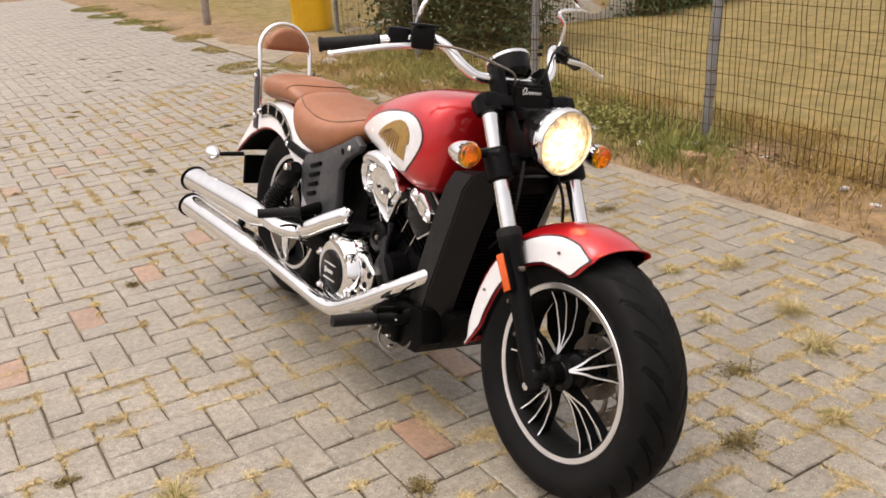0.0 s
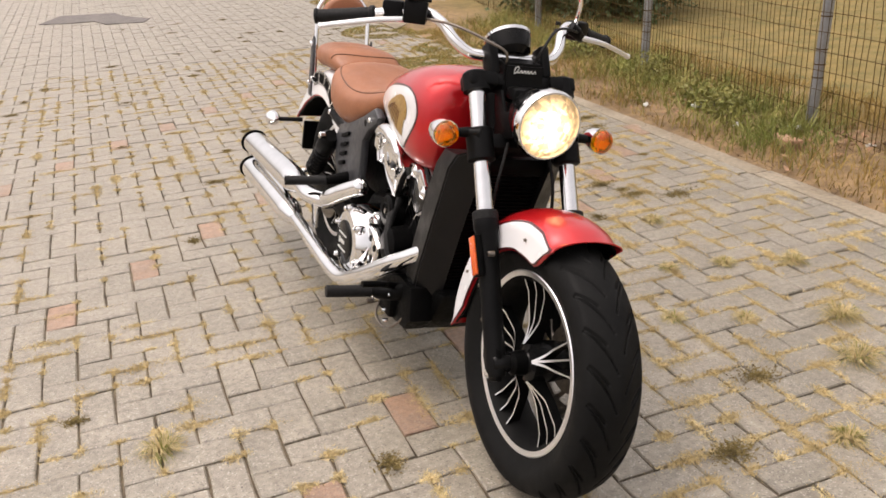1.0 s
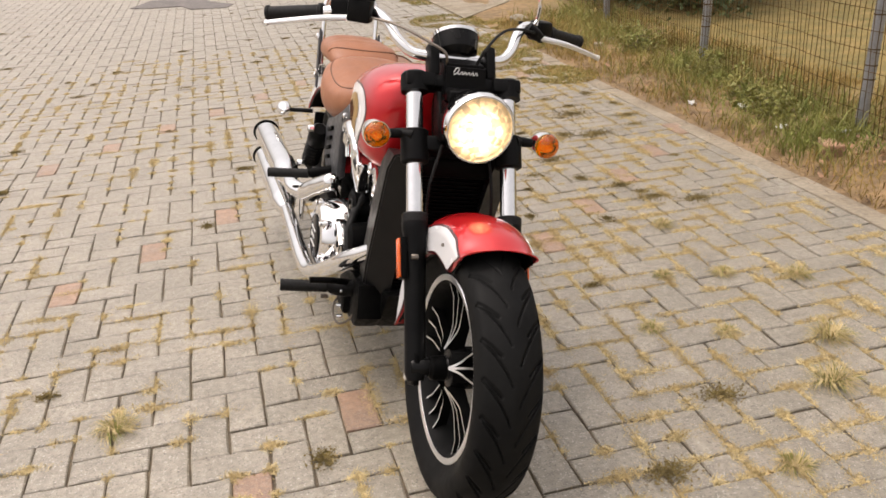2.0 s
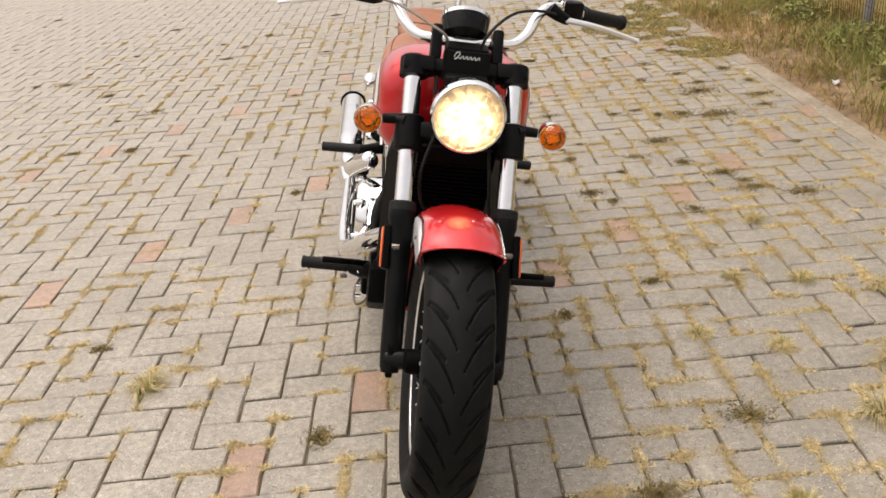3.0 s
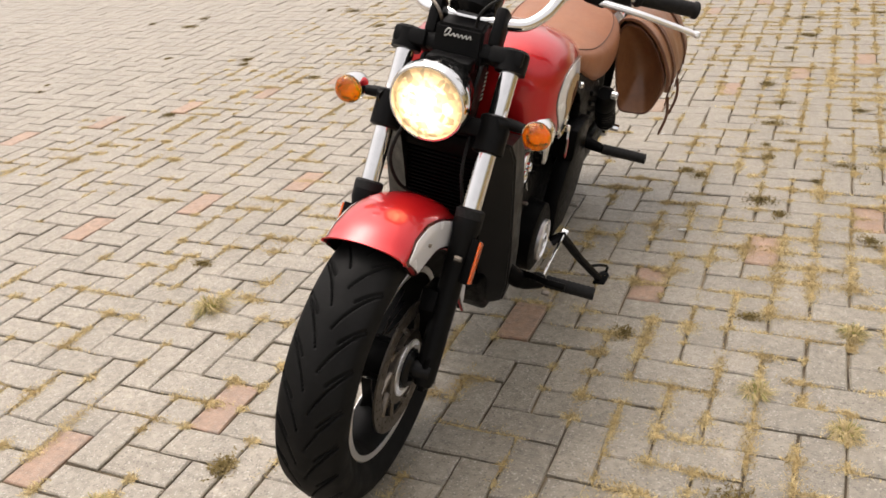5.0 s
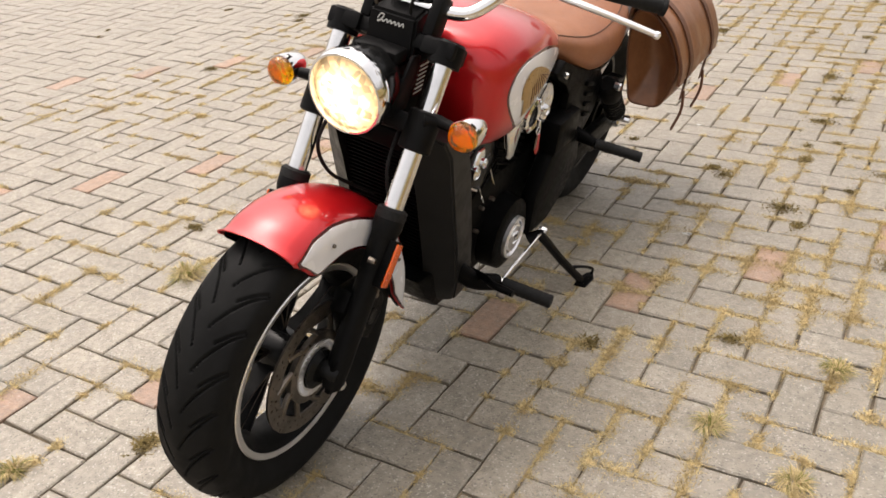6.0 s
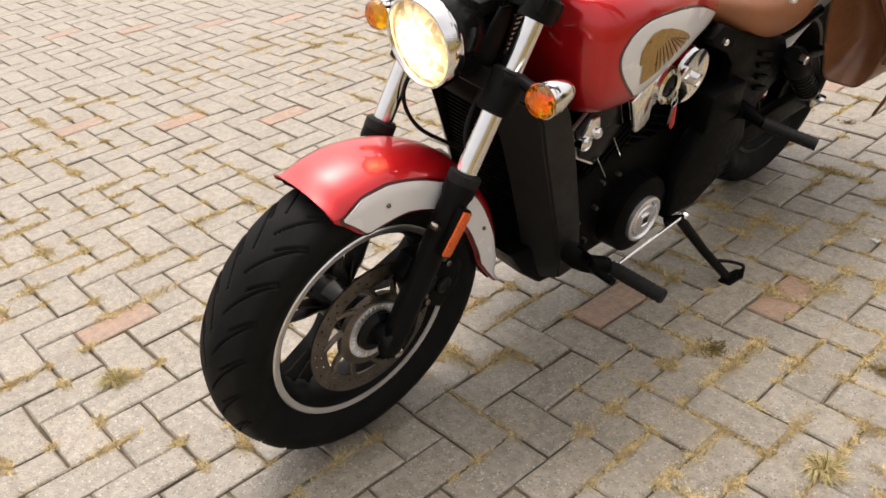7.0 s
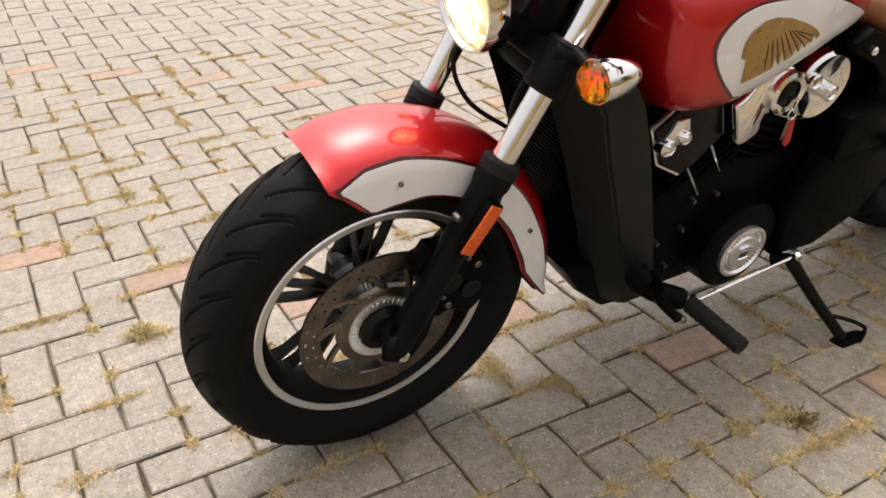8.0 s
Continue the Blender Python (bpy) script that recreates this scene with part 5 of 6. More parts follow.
# ---- frame, side plates, shocks ----
for s in (-1, 1):
    side = [(0.895, 0.700), (0.938, 0.722), (1.03, 0.680), (1.16, 0.632), (1.27, 0.600), (1.30, 0.56), (1.29, 0.47), (1.22, 0.42), (1.10, 0.425), (1.02, 0.46), (1.02, 0.60), (0.98, 0.640), (0.905, 0.680)]
    plate_ob = part("side_plate", plate(side, 0.03, "x", s * 0.138, 0.008), GREY_CAST if s < 0 else CAST, moto, "cast frame side plate with ribs", smooth=40)
    part("plate_hole", lathe([(s * 0.1535, 0.011), (s * 0.1545, 0.011), (s * 0.1545, 0.0)], "x", (0, 1.0, 0.662), 20), CAST, plate_ob)
    bolt((s * 0.158, 0.945, 0.682), 0.009, 0.012, "x" if s > 0 else "-x", CHROME, plate_ob)
    for i in range(4):
        rib = box(0.014, 0.075 - 0.006 * i, 0.014, bevel=0.005)
        bmesh.ops.transform(rib, matrix=Matrix.Translation((s * 0.156, 1.175 + 0.006 * i, 0.585 - 0.034 * i)) @ Matrix.Rotation(radians(-18), 4, "X"), verts=rib.verts)
        part("rib", rib, CAST, plate_ob)
    part("frame_tube", tube(arc_points([(s * 0.10, 0.92, 0.69), (s * 0.115, 1.10, 0.64), (s * 0.12, 1.30, 0.585), (s * 0.115, 1.50, 0.60)]), 0.017, 14), CAST, moto)
    part("swingarm", plate([(1.04, 0.31), (1.12, 0.35), (1.40, 0.358), (1.60, 0.352), (1.64, 0.322), (1.60, 0.292), (1.40, 0.29), (1.10, 0.285)], 0.034, "x", s * 0.130, 0.008), CAST, moto)
    a, b = Vector((s * 0.172, 1.292, 0.552)), Vector((s * 0.165, 1.515, 0.362))
    d = b - a
    shock = part("shock_absorber", tube([a, a + d * 0.06, a + d * 0.08, a + d * 0.30, a + d * 0.32, a + d * 0.9, a + d * 0.92, b], [0.022, 0.032, 0.036, 0.036, 0.02, 0.018, 0.026, 0.02], 20), SATIN, moto, "black rear shock absorber")
    n1 = d.orthogonal().normalized()
    n2 = d.normalized().cross(n1)
    coil = [a + d * (0.28 + 0.60 * i / 96) + 0.030 * (math.cos(i * 0.5236) * n1 + math.sin(i * 0.5236) * n2) for i in range(97)]
    part("spring", tube(coil, 0.0052, 8), GLOSS, shock, "black coil spring")
    bolt((s * 0.206, a.y, a.z), 0.013, 0.02, "x" if s > 0 else "-x", CHROME, shock)
    bolt((s * 0.198, b.y, b.z), 0.013, 0.03, "x" if s > 0 else "-x", CHROME, shock)
    bolt((s * 0.155, 1.562, 0.322), 0.02, 0.03, "x" if s > 0 else "-x", CHROME, rear_wheel, "axle_nut")

    # Foot controls.
    mountp = part("peg_mount", tube(arc_points([(s * 0.14, 0.47, 0.33), (s * 0.18, 0.50, 0.29), (s * 0.225, 0.552, 0.275)]), [0.024] * 8 + [0.022] * 8 + [0.019], 14), CAST, moto, "cast footpeg mount")
    rubber = tube([(s * (0.236 + 0.0065 * i), 0.556 + 0.0006 * i, 0.2735 - 0.00015 * i) for i in range(21)], [0.018 if i % 2 else 0.0162 for i in range(20)] + [0.016], 16)
    part("footpeg", rubber, GRIP, mountp, "black ribbed footpeg")
    part("pedal", tube(arc_points([(s * 0.16, 0.52, 0.30), (s * 0.215, 0.49, 0.318), (s * 0.25, 0.455, 0.335), (s * 0.305, 0.45, 0.338)]), 0.009, 12), CAST, mountp, "black foot pedal")
    bolt((s * 0.245, 0.535, 0.252), 0.007, 0.02, "x", STEEL, mountp)
    pp = part("pillion_peg_mount", tube([(s * 0.14, 1.13, 0.45), (s * 0.19, 1.125, 0.443), (s * 0.226, 1.122, 0.438)], [0.022, 0.018, 0.014], 14), CAST, moto)
    part("footpeg", tube([(s * (0.226 + 0.0068 * i), 1.122 + 0.0022 * i, 0.438 - 0.0008 * i) for i in range(20)], [0.0165 if i % 2 else 0.015 for i in range(20)], 14), GRIP, pp, "black ribbed pillion peg")
part("shift_rod", tube([(0.215, 0.60, 0.244), (0.205, 0.885, 0.250)], 0.0042, 10), CHROME, moto, "thin chrome shift rod")
bolt((0.215, 0.60, 0.244), 0.010, 0.02, "x", CHROME, moto)
bolt((0.205, 0.885, 0.250), 0.011, 0.022, "x", CHROME, moto)
part("brake_bracket", plate([(0.42, 0.335), (0.52, 0.338), (0.61, 0.305), (0.685, 0.258), (0.675, 0.228), (0.60, 0.207), (0.52, 0.197), (0.44, 0.205), (0.40, 0.245)], 0.075, "x", -0.140, 0.012), CAST, moto, "black cast bracket of the brake pedal", smooth=40)
part("bracket_web", tube(arc_points([(-0.182, 0.62, 0.235), (-0.188, 0.60, 0.262), (-0.186, 0.55, 0.288), (-0.184, 0.505, 0.298), (-0.186, 0.53, 0.262), (-0.188, 0.585, 0.238), (-0.182, 0.62, 0.235)], 4), 0.005, 8), GREY_CAST, moto)
part("brake_cylinder", box(0.05, 0.10, 0.06, (-0.17, 0.56, 0.235), 0.012), CAST, moto)
part("brake_pipe", tube(arc_points([(-0.18, 0.60, 0.25), (-0.21, 0.57, 0.20), (-0.205, 0.50, 0.185), (-0.18, 0.46, 0.22), (-0.16, 0.45, 0.28)]), 0.0035, 8), STEEL, moto)

# Side stand.
stand = part("side_stand", tube([(0.175, 0.86, 0.222), (0.20, 0.872, 0.245), (0.26, 0.925, 0.155), (0.322, 0.972, 0.080)], [0.016, 0.015, 0.0125, 0.012], 14), GLOSS, moto, "black side stand")
foot = plate([(0.31, 0.955), (0.345, 0.955), (0.35, 1.01), (0.335, 1.045), (0.318, 1.03), (0.308, 0.99)], 0.008, "z", 0.0, 0.002)
bmesh.ops.transform(foot, matrix=Matrix.Translation((0, 0, 0.0705)) @ Matrix.Translation((0.33, 0, 0)) @ Matrix.Rotation(radians(-11.5), 4, "Y") @ Matrix.Translation((-0.33, 0, 0)), verts=foot.verts)
part("stand_foot", foot, CAST, stand)
part("stand_tang", tube(arc_points([(0.285, 0.945, 0.125), (0.315, 0.985, 0.118), (0.335, 1.02, 0.10), (0.335, 1.03, 0.078)]), 0.0045, 8), GLOSS, stand)

# ---- exhaust ----
lower = arc_points([(-0.13, 0.43, 0.44), (-0.185, 0.53, 0.37), (-0.225, 0.66, 0.285), (-0.245, 0.77, 0.228), (-0.255, 0.86, 0.217), (-0.258, 1.00, 0.222), (-0.258, 1.20, 0.228), (-0.258, 1.36, 0.232)], 7)
exhaust = part("exhaust", tube(lower, 0.0245, 24), CHROME, moto, "chrome twin exhaust with two long mufflers")
upper = arc_points([(-0.19, 0.835, 0.503), (-0.205, 0.87, 0.485), (-0.23, 0.93, 0.452), (-0.25, 1.0, 0.412), (-0.222, 1.09, 0.376), (-0.266, 1.18, 0.372), (-0.267, 1.32, 0.372)], 7)
part("upper_pipe", tube(upper, [0.008, 0.018, 0.024, 0.027] + [0.0275] * (len(upper) - 4), 24), CHROME, exhaust, "chrome heat shield pipe")


def muffler(a, b, name):
    a, b = Vector(a), Vector(b)
    d = (b - a).normalized()
    up = Vector((1, 0, 0)).cross(d) * -1
    side = d.cross(up)
    n, rings = 32, []
    spots = [(0.0, 0.025), (0.05, 0.034), (0.12, 0.045), (0.16, 0.047), (1.0, 0.049), (1.0, 0.042), (0.985, 0.040), (0.8, 0.040)]
    L_ = (b - a).length
    for f, r in spots:
        ring = []
        for k in range(n):
            t = 2 * math.pi * k / n
            cut = 0.022 * math.cos(t) if f > 0.9 else 0.0
            ring.append(a + d * (f * L_ + cut) + r * (math.cos(t) * up + math.sin(t) * side))
        rings.append(ring)
    part(name, loft(rings), CHROME, exhaust, "long chrome muffler", smooth=32)
    end = [a + d * (L_ - 0.004 + 0.022 * math.cos(2 * math.pi * k / n)) + 0.0505 * (math.cos(2 * math.pi * k / n) * up + math.sin(2 * math.pi * k / n) * side) for k in range(n)]
    part("muffler_tip", tube(end, 0.0045, 8, closed=True), CAST, exhaust, "dark muffler tip")


muffler((-0.267, 1.28, 0.371), (-0.280, 2.03, 0.350), "muffler")
muffler((-0.258, 1.34, 0.232), (-0.272, 2.07, 0.232), "muffler")
part("muffler_bracket", box(0.012, 0.05, 0.12, (-0.225, 1.22, 0.305), 0.004), CHROME, exhaust)
part("muffler_bracket", box(0.012, 0.05, 0.10, (-0.225, 1.62, 0.30), 0.004), CAST, exhaust)

# ---- saddlebag: a slanting section, highest towards the seat, under a lid with two straps ----
BAG_SECTION = [(0.150, 0.70), (0.165, 0.738), (0.215, 0.740), (0.275, 0.690), (0.325, 0.605), (0.330, 0.555), (0.318, 0.490), (0.295, 0.452), (0.25, 0.443), (0.205, 0.445), (0.185, 0.50), (0.160, 0.60)]
bag_ring = np.array([r[:2] for r in dense([*BAG_SECTION, BAG_SECTION[0]], 4)[:-1]])
bag_mid = bag_ring.mean(0)
bag_rows = []
for y, k in ((1.556, 0.22), (1.540, 0.48), (1.506, 0.74), (1.470, 0.90), (1.462, 0.945), (1.472, 0.985), (1.49, 0.99), (1.56, 1.01), (1.68, 1.03), (1.80, 1.01), (1.85, 0.98), (1.868, 0.93), (1.872, 0.82)):
    ring = []
    for i, (x, z) in enumerate(bag_mid + (bag_ring - bag_mid) * k):
        sag = 0.007 * noise.noise((x * 22, y * 9, z * 22))
        ring.append((x + sag, y + 0.006 * noise.noise((x * 18, 3.0, z * 18)), z + sag))
    bag_rows.append(ring)
saddlebag = part("saddlebag", loft(bag_rows), BROWN, moto, "brown leather saddlebag with straps", smooth=60)
lid_line = [r[:2] for r in dense([(0.140, 0.69), (0.155, 0.748), (0.215, 0.752), (0.285, 0.700), (0.336, 0.612), (0.345, 0.548)], 5)]


def over_lid(y0, y1, count, out):
    """A strip of leather that follows the lid."""
    bm = bmesh.new()
    rows = []
    for y in np.linspace(y0, y1, count):
        bow = 0.004 * math.sin((y - 1.45) / 0.43 * math.pi) + 0.003 * noise.noise((y * 20, 1.0, 5.0))
        rows.append([bm.verts.new((x + bow + out, y + 0.010 * (k / len(lid_line)) * (1 if y > 1.66 else -1), z + bow + out * 0.7)) for k, (x, z) in enumerate(lid_line)])
    for a, c in zip(rows, rows[1:]):
        for k in range(len(lid_line) - 1):
            bm.faces.new((a[k], a[k + 1], c[k + 1], c[k]))
    bmesh.ops.recalc_face_normals(bm, faces=bm.faces)
    return bm


part("bag_lid", thicken(over_lid(1.452, 1.882, 18, 0.0), 0.005), BROWN, saddlebag, "brown leather lid", smooth=60)
part("lid_edge", tube([(x + 0.002, 1.452 - 0.010 * k / len(lid_line), z + 0.002) for k, (x, z) in enumerate(lid_line)], 0.004, 6), SEAM, saddlebag, "dark stitched lid edge")
for y in (1.55, 1.775):
    part("strap", thicken(over_lid(y - 0.013, y + 0.013, 2, 0.005), 0.004), SEAM, saddlebag, "dark leather strap", smooth=60)
    part("strap", plate([(y - 0.012, 0.56), (y + 0.012, 0.56), (y + 0.012, 0.47), (y - 0.012, 0.47)], 0.004, "x", 0.343, 0.001), SEAM, saddlebag)
    part("buckle", box(0.008, 0.036, 0.030, (0.350, y, 0.535), 0.003), CHROME, saddlebag)
    part("strap_end", tube(arc_points([(0.346, y, 0.50), (0.358, y - 0.015, 0.44), (0.348, y - 0.04, 0.375)]), [0.005] * 16 + [0.002], 6), SEAM, saddlebag)
part("piping", tube([(x, 1.4635, z) for x, z in bag_mid + (bag_ring - bag_mid) * 0.955], 0.0035, 6, closed=True), SEAM, saddlebag)

# Rating plate with lines of print on the neck.
label = part("rating_plate", plate([(0.315, 0.80), (0.355, 0.80), (0.375, 0.87), (0.335, 0.87)], 0.002, "x", 0.052), GLOSS, moto, "black rating plate with rows of small print as bars", smooth=0)
lines = bmesh.new()
for i in range(7):
    for k in range(4):
        box(0.001, 0.006, 0.003, (0.0538, 0.326 + 0.0055 * i * 0.55 + 0.0085 * k, 0.808 + 0.009 * i), bm=lines)
part("print", lines, INK, label, smooth=0)

# ---- verge, fence and what stands beyond ----
def blades(name, spots, mat, label, category, length, width, lean=0.5, parts=2, seed=1):
    """Grass: one thin tapering blade for each spot (x, y, z, size)."""
    rnd = random.Random(seed)
    verts, faces = [], []
    for x, y, z, size in spots:
        h = size * rnd.uniform(*length)
        a, b = rnd.uniform(0, 6.283), rnd.uniform(0, 6.283)
        out = lean * rnd.uniform(0.2, 1.3)
        w = width * rnd.uniform(0.6, 1.3)
        dx, dy, wx, wy = math.cos(a), math.sin(a), math.cos(b) * w / 2, math.sin(b) * w / 2
        o = len(verts)
        for k in range(parts):
            f = k / parts
            r = h * out * f * f
            t = 1 - 0.35 * f
            verts += [(x + dx * r - wx * t, y + dy * r - wy * t, z + h * f * (1 - 0.25 * out * f)), (x + dx * r + wx * t, y + dy * r + wy * t, z + h * f * (1 - 0.25 * out * f))]
        verts.append((x + dx * h * out, y + dy * h * out, z + h * (1 - 0.3 * out)))
        for k in range(parts - 1):
            faces.append((o + 2 * k, o + 2 * k + 1, o + 2 * k + 3, o + 2 * k + 2))
        faces.append((o + 2 * parts - 2, o + 2 * parts - 1, o + 2 * parts))
    me = bpy.data.meshes.new(name)
    me.from_pydata(verts, [], faces)
    me.materials.append(mat)
    return tagged(new(name, me), label, category, kind="stuff")


def verge_z(x, y):
    return -0.005 + 0.02 * min(1, max(0, x - 2.2) / 0.5) + 0.025 * noise.noise((x * 1.3, y * 1.3, 0.2)) if x > 2.3 else 0.0


FENCE = [(2.80, -0.25), (2.91, 1.63), (3.03, 3.42), (3.27, 5.55), (3.71, 8.26)]


def fence_x(y):
    return float(np.interp(y, [p[1] for p in FENCE], [p[0] for p in FENCE]))


def on_path(x, y):
    """The paved way that leaves through the gap in the verge."""
    return y > 6.0 and x < 9 and abs((y - 7.3) - (x - 2.6) * 0.9) < 0.9


rnd = random.Random(11)
straw, green, field, field_green = [], [], [], []
for _ in range(58000):
    x, y = rnd.uniform(2.28, 3.6), rnd.uniform(-1.2, 6.4)
    if y > 5.4 + (x - 2.0) * 1.6:
        continue
    thick = 0.5 + 0.9 * noise.noise((x * 2.2, y * 2.2, 4.0)) + 0.35 * noise.noise((x * 7, y * 7, 9.0))
    thick *= min(1, (x - 2.2) / 0.35)
    if y < 1.5 and x < 2.85:
        thick *= 0.55
    if rnd.random() < thick:
        lush = 0.95 - abs(x - (fence_x(y) - 0.15)) * 1.6 + 0.7 * noise.noise((x * 1.1, y * 0.9, 21.0))
        lush *= float(np.interp(y, [0.9, 1.6, 3.2, 5.5], [0.0, 1.15, 1.0, 0.8]))
        (green if rnd.random() < lush else straw).append((x, y, verge_z(x, y), 1.0 if rnd.random() < 0.85 else 1.8))
for _ in range(90000):
    d = rnd.random() ** 1.6
    x, y = 3.0 + d * 13, rnd.uniform(-5, 16)
    if x < fence_x(y) + 0.05 and y < 8:
        continue
    if on_path(x, y):
        continue
    lush = 0.42 + 0.6 * noise.noise((x * 0.5, y * 0.5, 2.0))
    (field_green if rnd.random() < lush else field).append((x, y, verge_z(x, y), 1 + 0.12 * (x - 3)))
for _ in range(9000):
    x, y = rnd.uniform(2.2, 7), rnd.uniform(9.5, 24)
    if y < 10.3 + 1.4 * (3.4 - x) and x < 3.4:
        continue
    (field_green if noise.noise((x * 0.4, y * 0.4, 5.0)) + rnd.uniform(-0.4, 0.4) > 0 else field).append((x, y, 0.0, 1.8))
blades("dry_grass", straw, STRAW, "dry yellow grass along the fence", "grass", (0.03, 0.11), 0.005, 0.9, seed=2)
blades("green_weeds", green, GREEN, "green weeds at the foot of the fence", "weeds", (0.04, 0.15), 0.0055, 0.9, parts=3, seed=3)
blades("field_grass", field, HAY, "dry mown grass of the field behind the fence", "grass", (0.007, 0.018), 0.007, 1.6, seed=4)
blades("field_green_grass", field_green, TURF, "patches of green grass in the dry field", "grass", (0.007, 0.02), 0.007, 1.6, seed=5)

# Weeds that have crept over the blocks and the kerb near the gate.
creep, creep_dry = [], []
for cx, cy, r, n in ((1.85, 4.6, 0.5, 900), (2.1, 3.75, 0.32, 500), (2.3, 5.2, 0.5, 900), (2.0, 6.6, 0.45, 500), (2.45, 6.1, 0.35, 500), (2.4, 9.4, 0.5, 500), (2.15, 8.2, 0.35, 300), (2.75, 9.3, 0.45, 400), (2.35, 11.0, 0.45, 700), (2.3, 12.2, 0.5, 700), (2.2, 13.6, 0.5, 700), (2.4, 15.2, 0.7, 900)):
    for _ in range(n * 9):
        a, d = rnd.uniform(0, 6.283), r * math.sqrt(rnd.random())
        x, y = cx + d * math.cos(a) * 0.8, cy + d * math.sin(a)
        if noise.noise((x * 5, y * 5, 3.0)) > -0.25:
            (creep if rnd.random() < (0.3 if y < 10 else 0.75) else creep_dry).append((x, y, 0.0, 1.0))
blades("creeping_weeds", creep, GREEN, "green weeds creeping over the paving", "weeds", (0.008, 0.028), 0.006, 1.3, seed=6)
blades("creeping_dry_weeds", creep_dry, STRAW, "dry weeds creeping over the paving", "weeds", (0.006, 0.022), 0.006, 1.5, seed=7)

# Fence: posts with tie bands, and a mesh of thin wire.
fence = thing("fence", "wire mesh fence on grey metal posts", "fence", kind="structure")
for i, (x, y) in enumerate(FENCE):
    lean = ((0, 0), (0.8, 2.2), (0.5, 1.8), (-0.5, 0.3), (0, 0))[i]
    bm = tube([(0, 0, -0.05), (0, 0, 1.55), (0, 0, 1.56)], [0.029, 0.029, 0.02], 18)
    post = part("post", bm, ZINC, fence, "grey galvanised post with wire ties", m=pose(x, y, 0, lean[0], lean[1], 0))
    for z in (0.30, 0.37, 0.45, 0.62, 0.8, 1.0, 1.2, 1.4):
        part("tie", lathe([(-0.003, 0.0295), (-0.003, 0.0315), (0.003, 0.0315), (0.003, 0.0295)], "z", (0, 0, z), 18, closed=True), WIRE, post)


def wire_strip(verts, faces, pts, r):
    """A three-sided wire along points."""
    o = len(verts)
    for i, p in enumerate(pts):
        d = (pts[min(i + 1, len(pts) - 1)] - pts[max(i - 1, 0)]).normalized()
        u = Vector((0.94, 0.2, 0.27)).cross(d).normalized()
        v = d.cross(u)
        for k in range(3):
            a = 2.0944 * k
            verts.append(tuple(p + r * (math.cos(a) * u + math.sin(a) * v)))
    for i in range(len(pts) - 1):
        for k in range(3):
            a, b = o + 3 * i + k, o + 3 * i + (k + 1) % 3
            faces.append((a, b, b + 3, a + 3))


def mesh_point(y, z):
    return Vector((fence_x(y) - 0.034 + 0.018 * noise.noise((y * 1.7, z * 1.5, 7.0)) + 0.006 * noise.noise((y * 6, z * 6, 1.0)), y + 0.022 * noise.noise((y * 9, z * 1.4, 12.0)) + 0.010 * noise.noise((y * 23.7, z * 4.2, 2.0)), z + 0.014 * noise.noise((y * 1.3, z * 0.7, 30.0))))


def wire(pts, r):
    verts, faces = [], []
    wire_strip(verts, faces, pts, r)
    me = bpy.data.meshes.new("wire")
    me.from_pydata(verts, [], faces)
    part("wire", me, WIRE, fence, smooth=0)


for y in np.arange(-0.9, 8.2, 0.042):
    wire([mesh_point(y, z) for z in np.linspace(0.03, 1.5, 18)], 0.0023)
for z in np.arange(0.05, 1.52, 0.1):
    wire([mesh_point(y, z) for y in np.linspace(-0.9, 8.2, 92)], 0.0020)


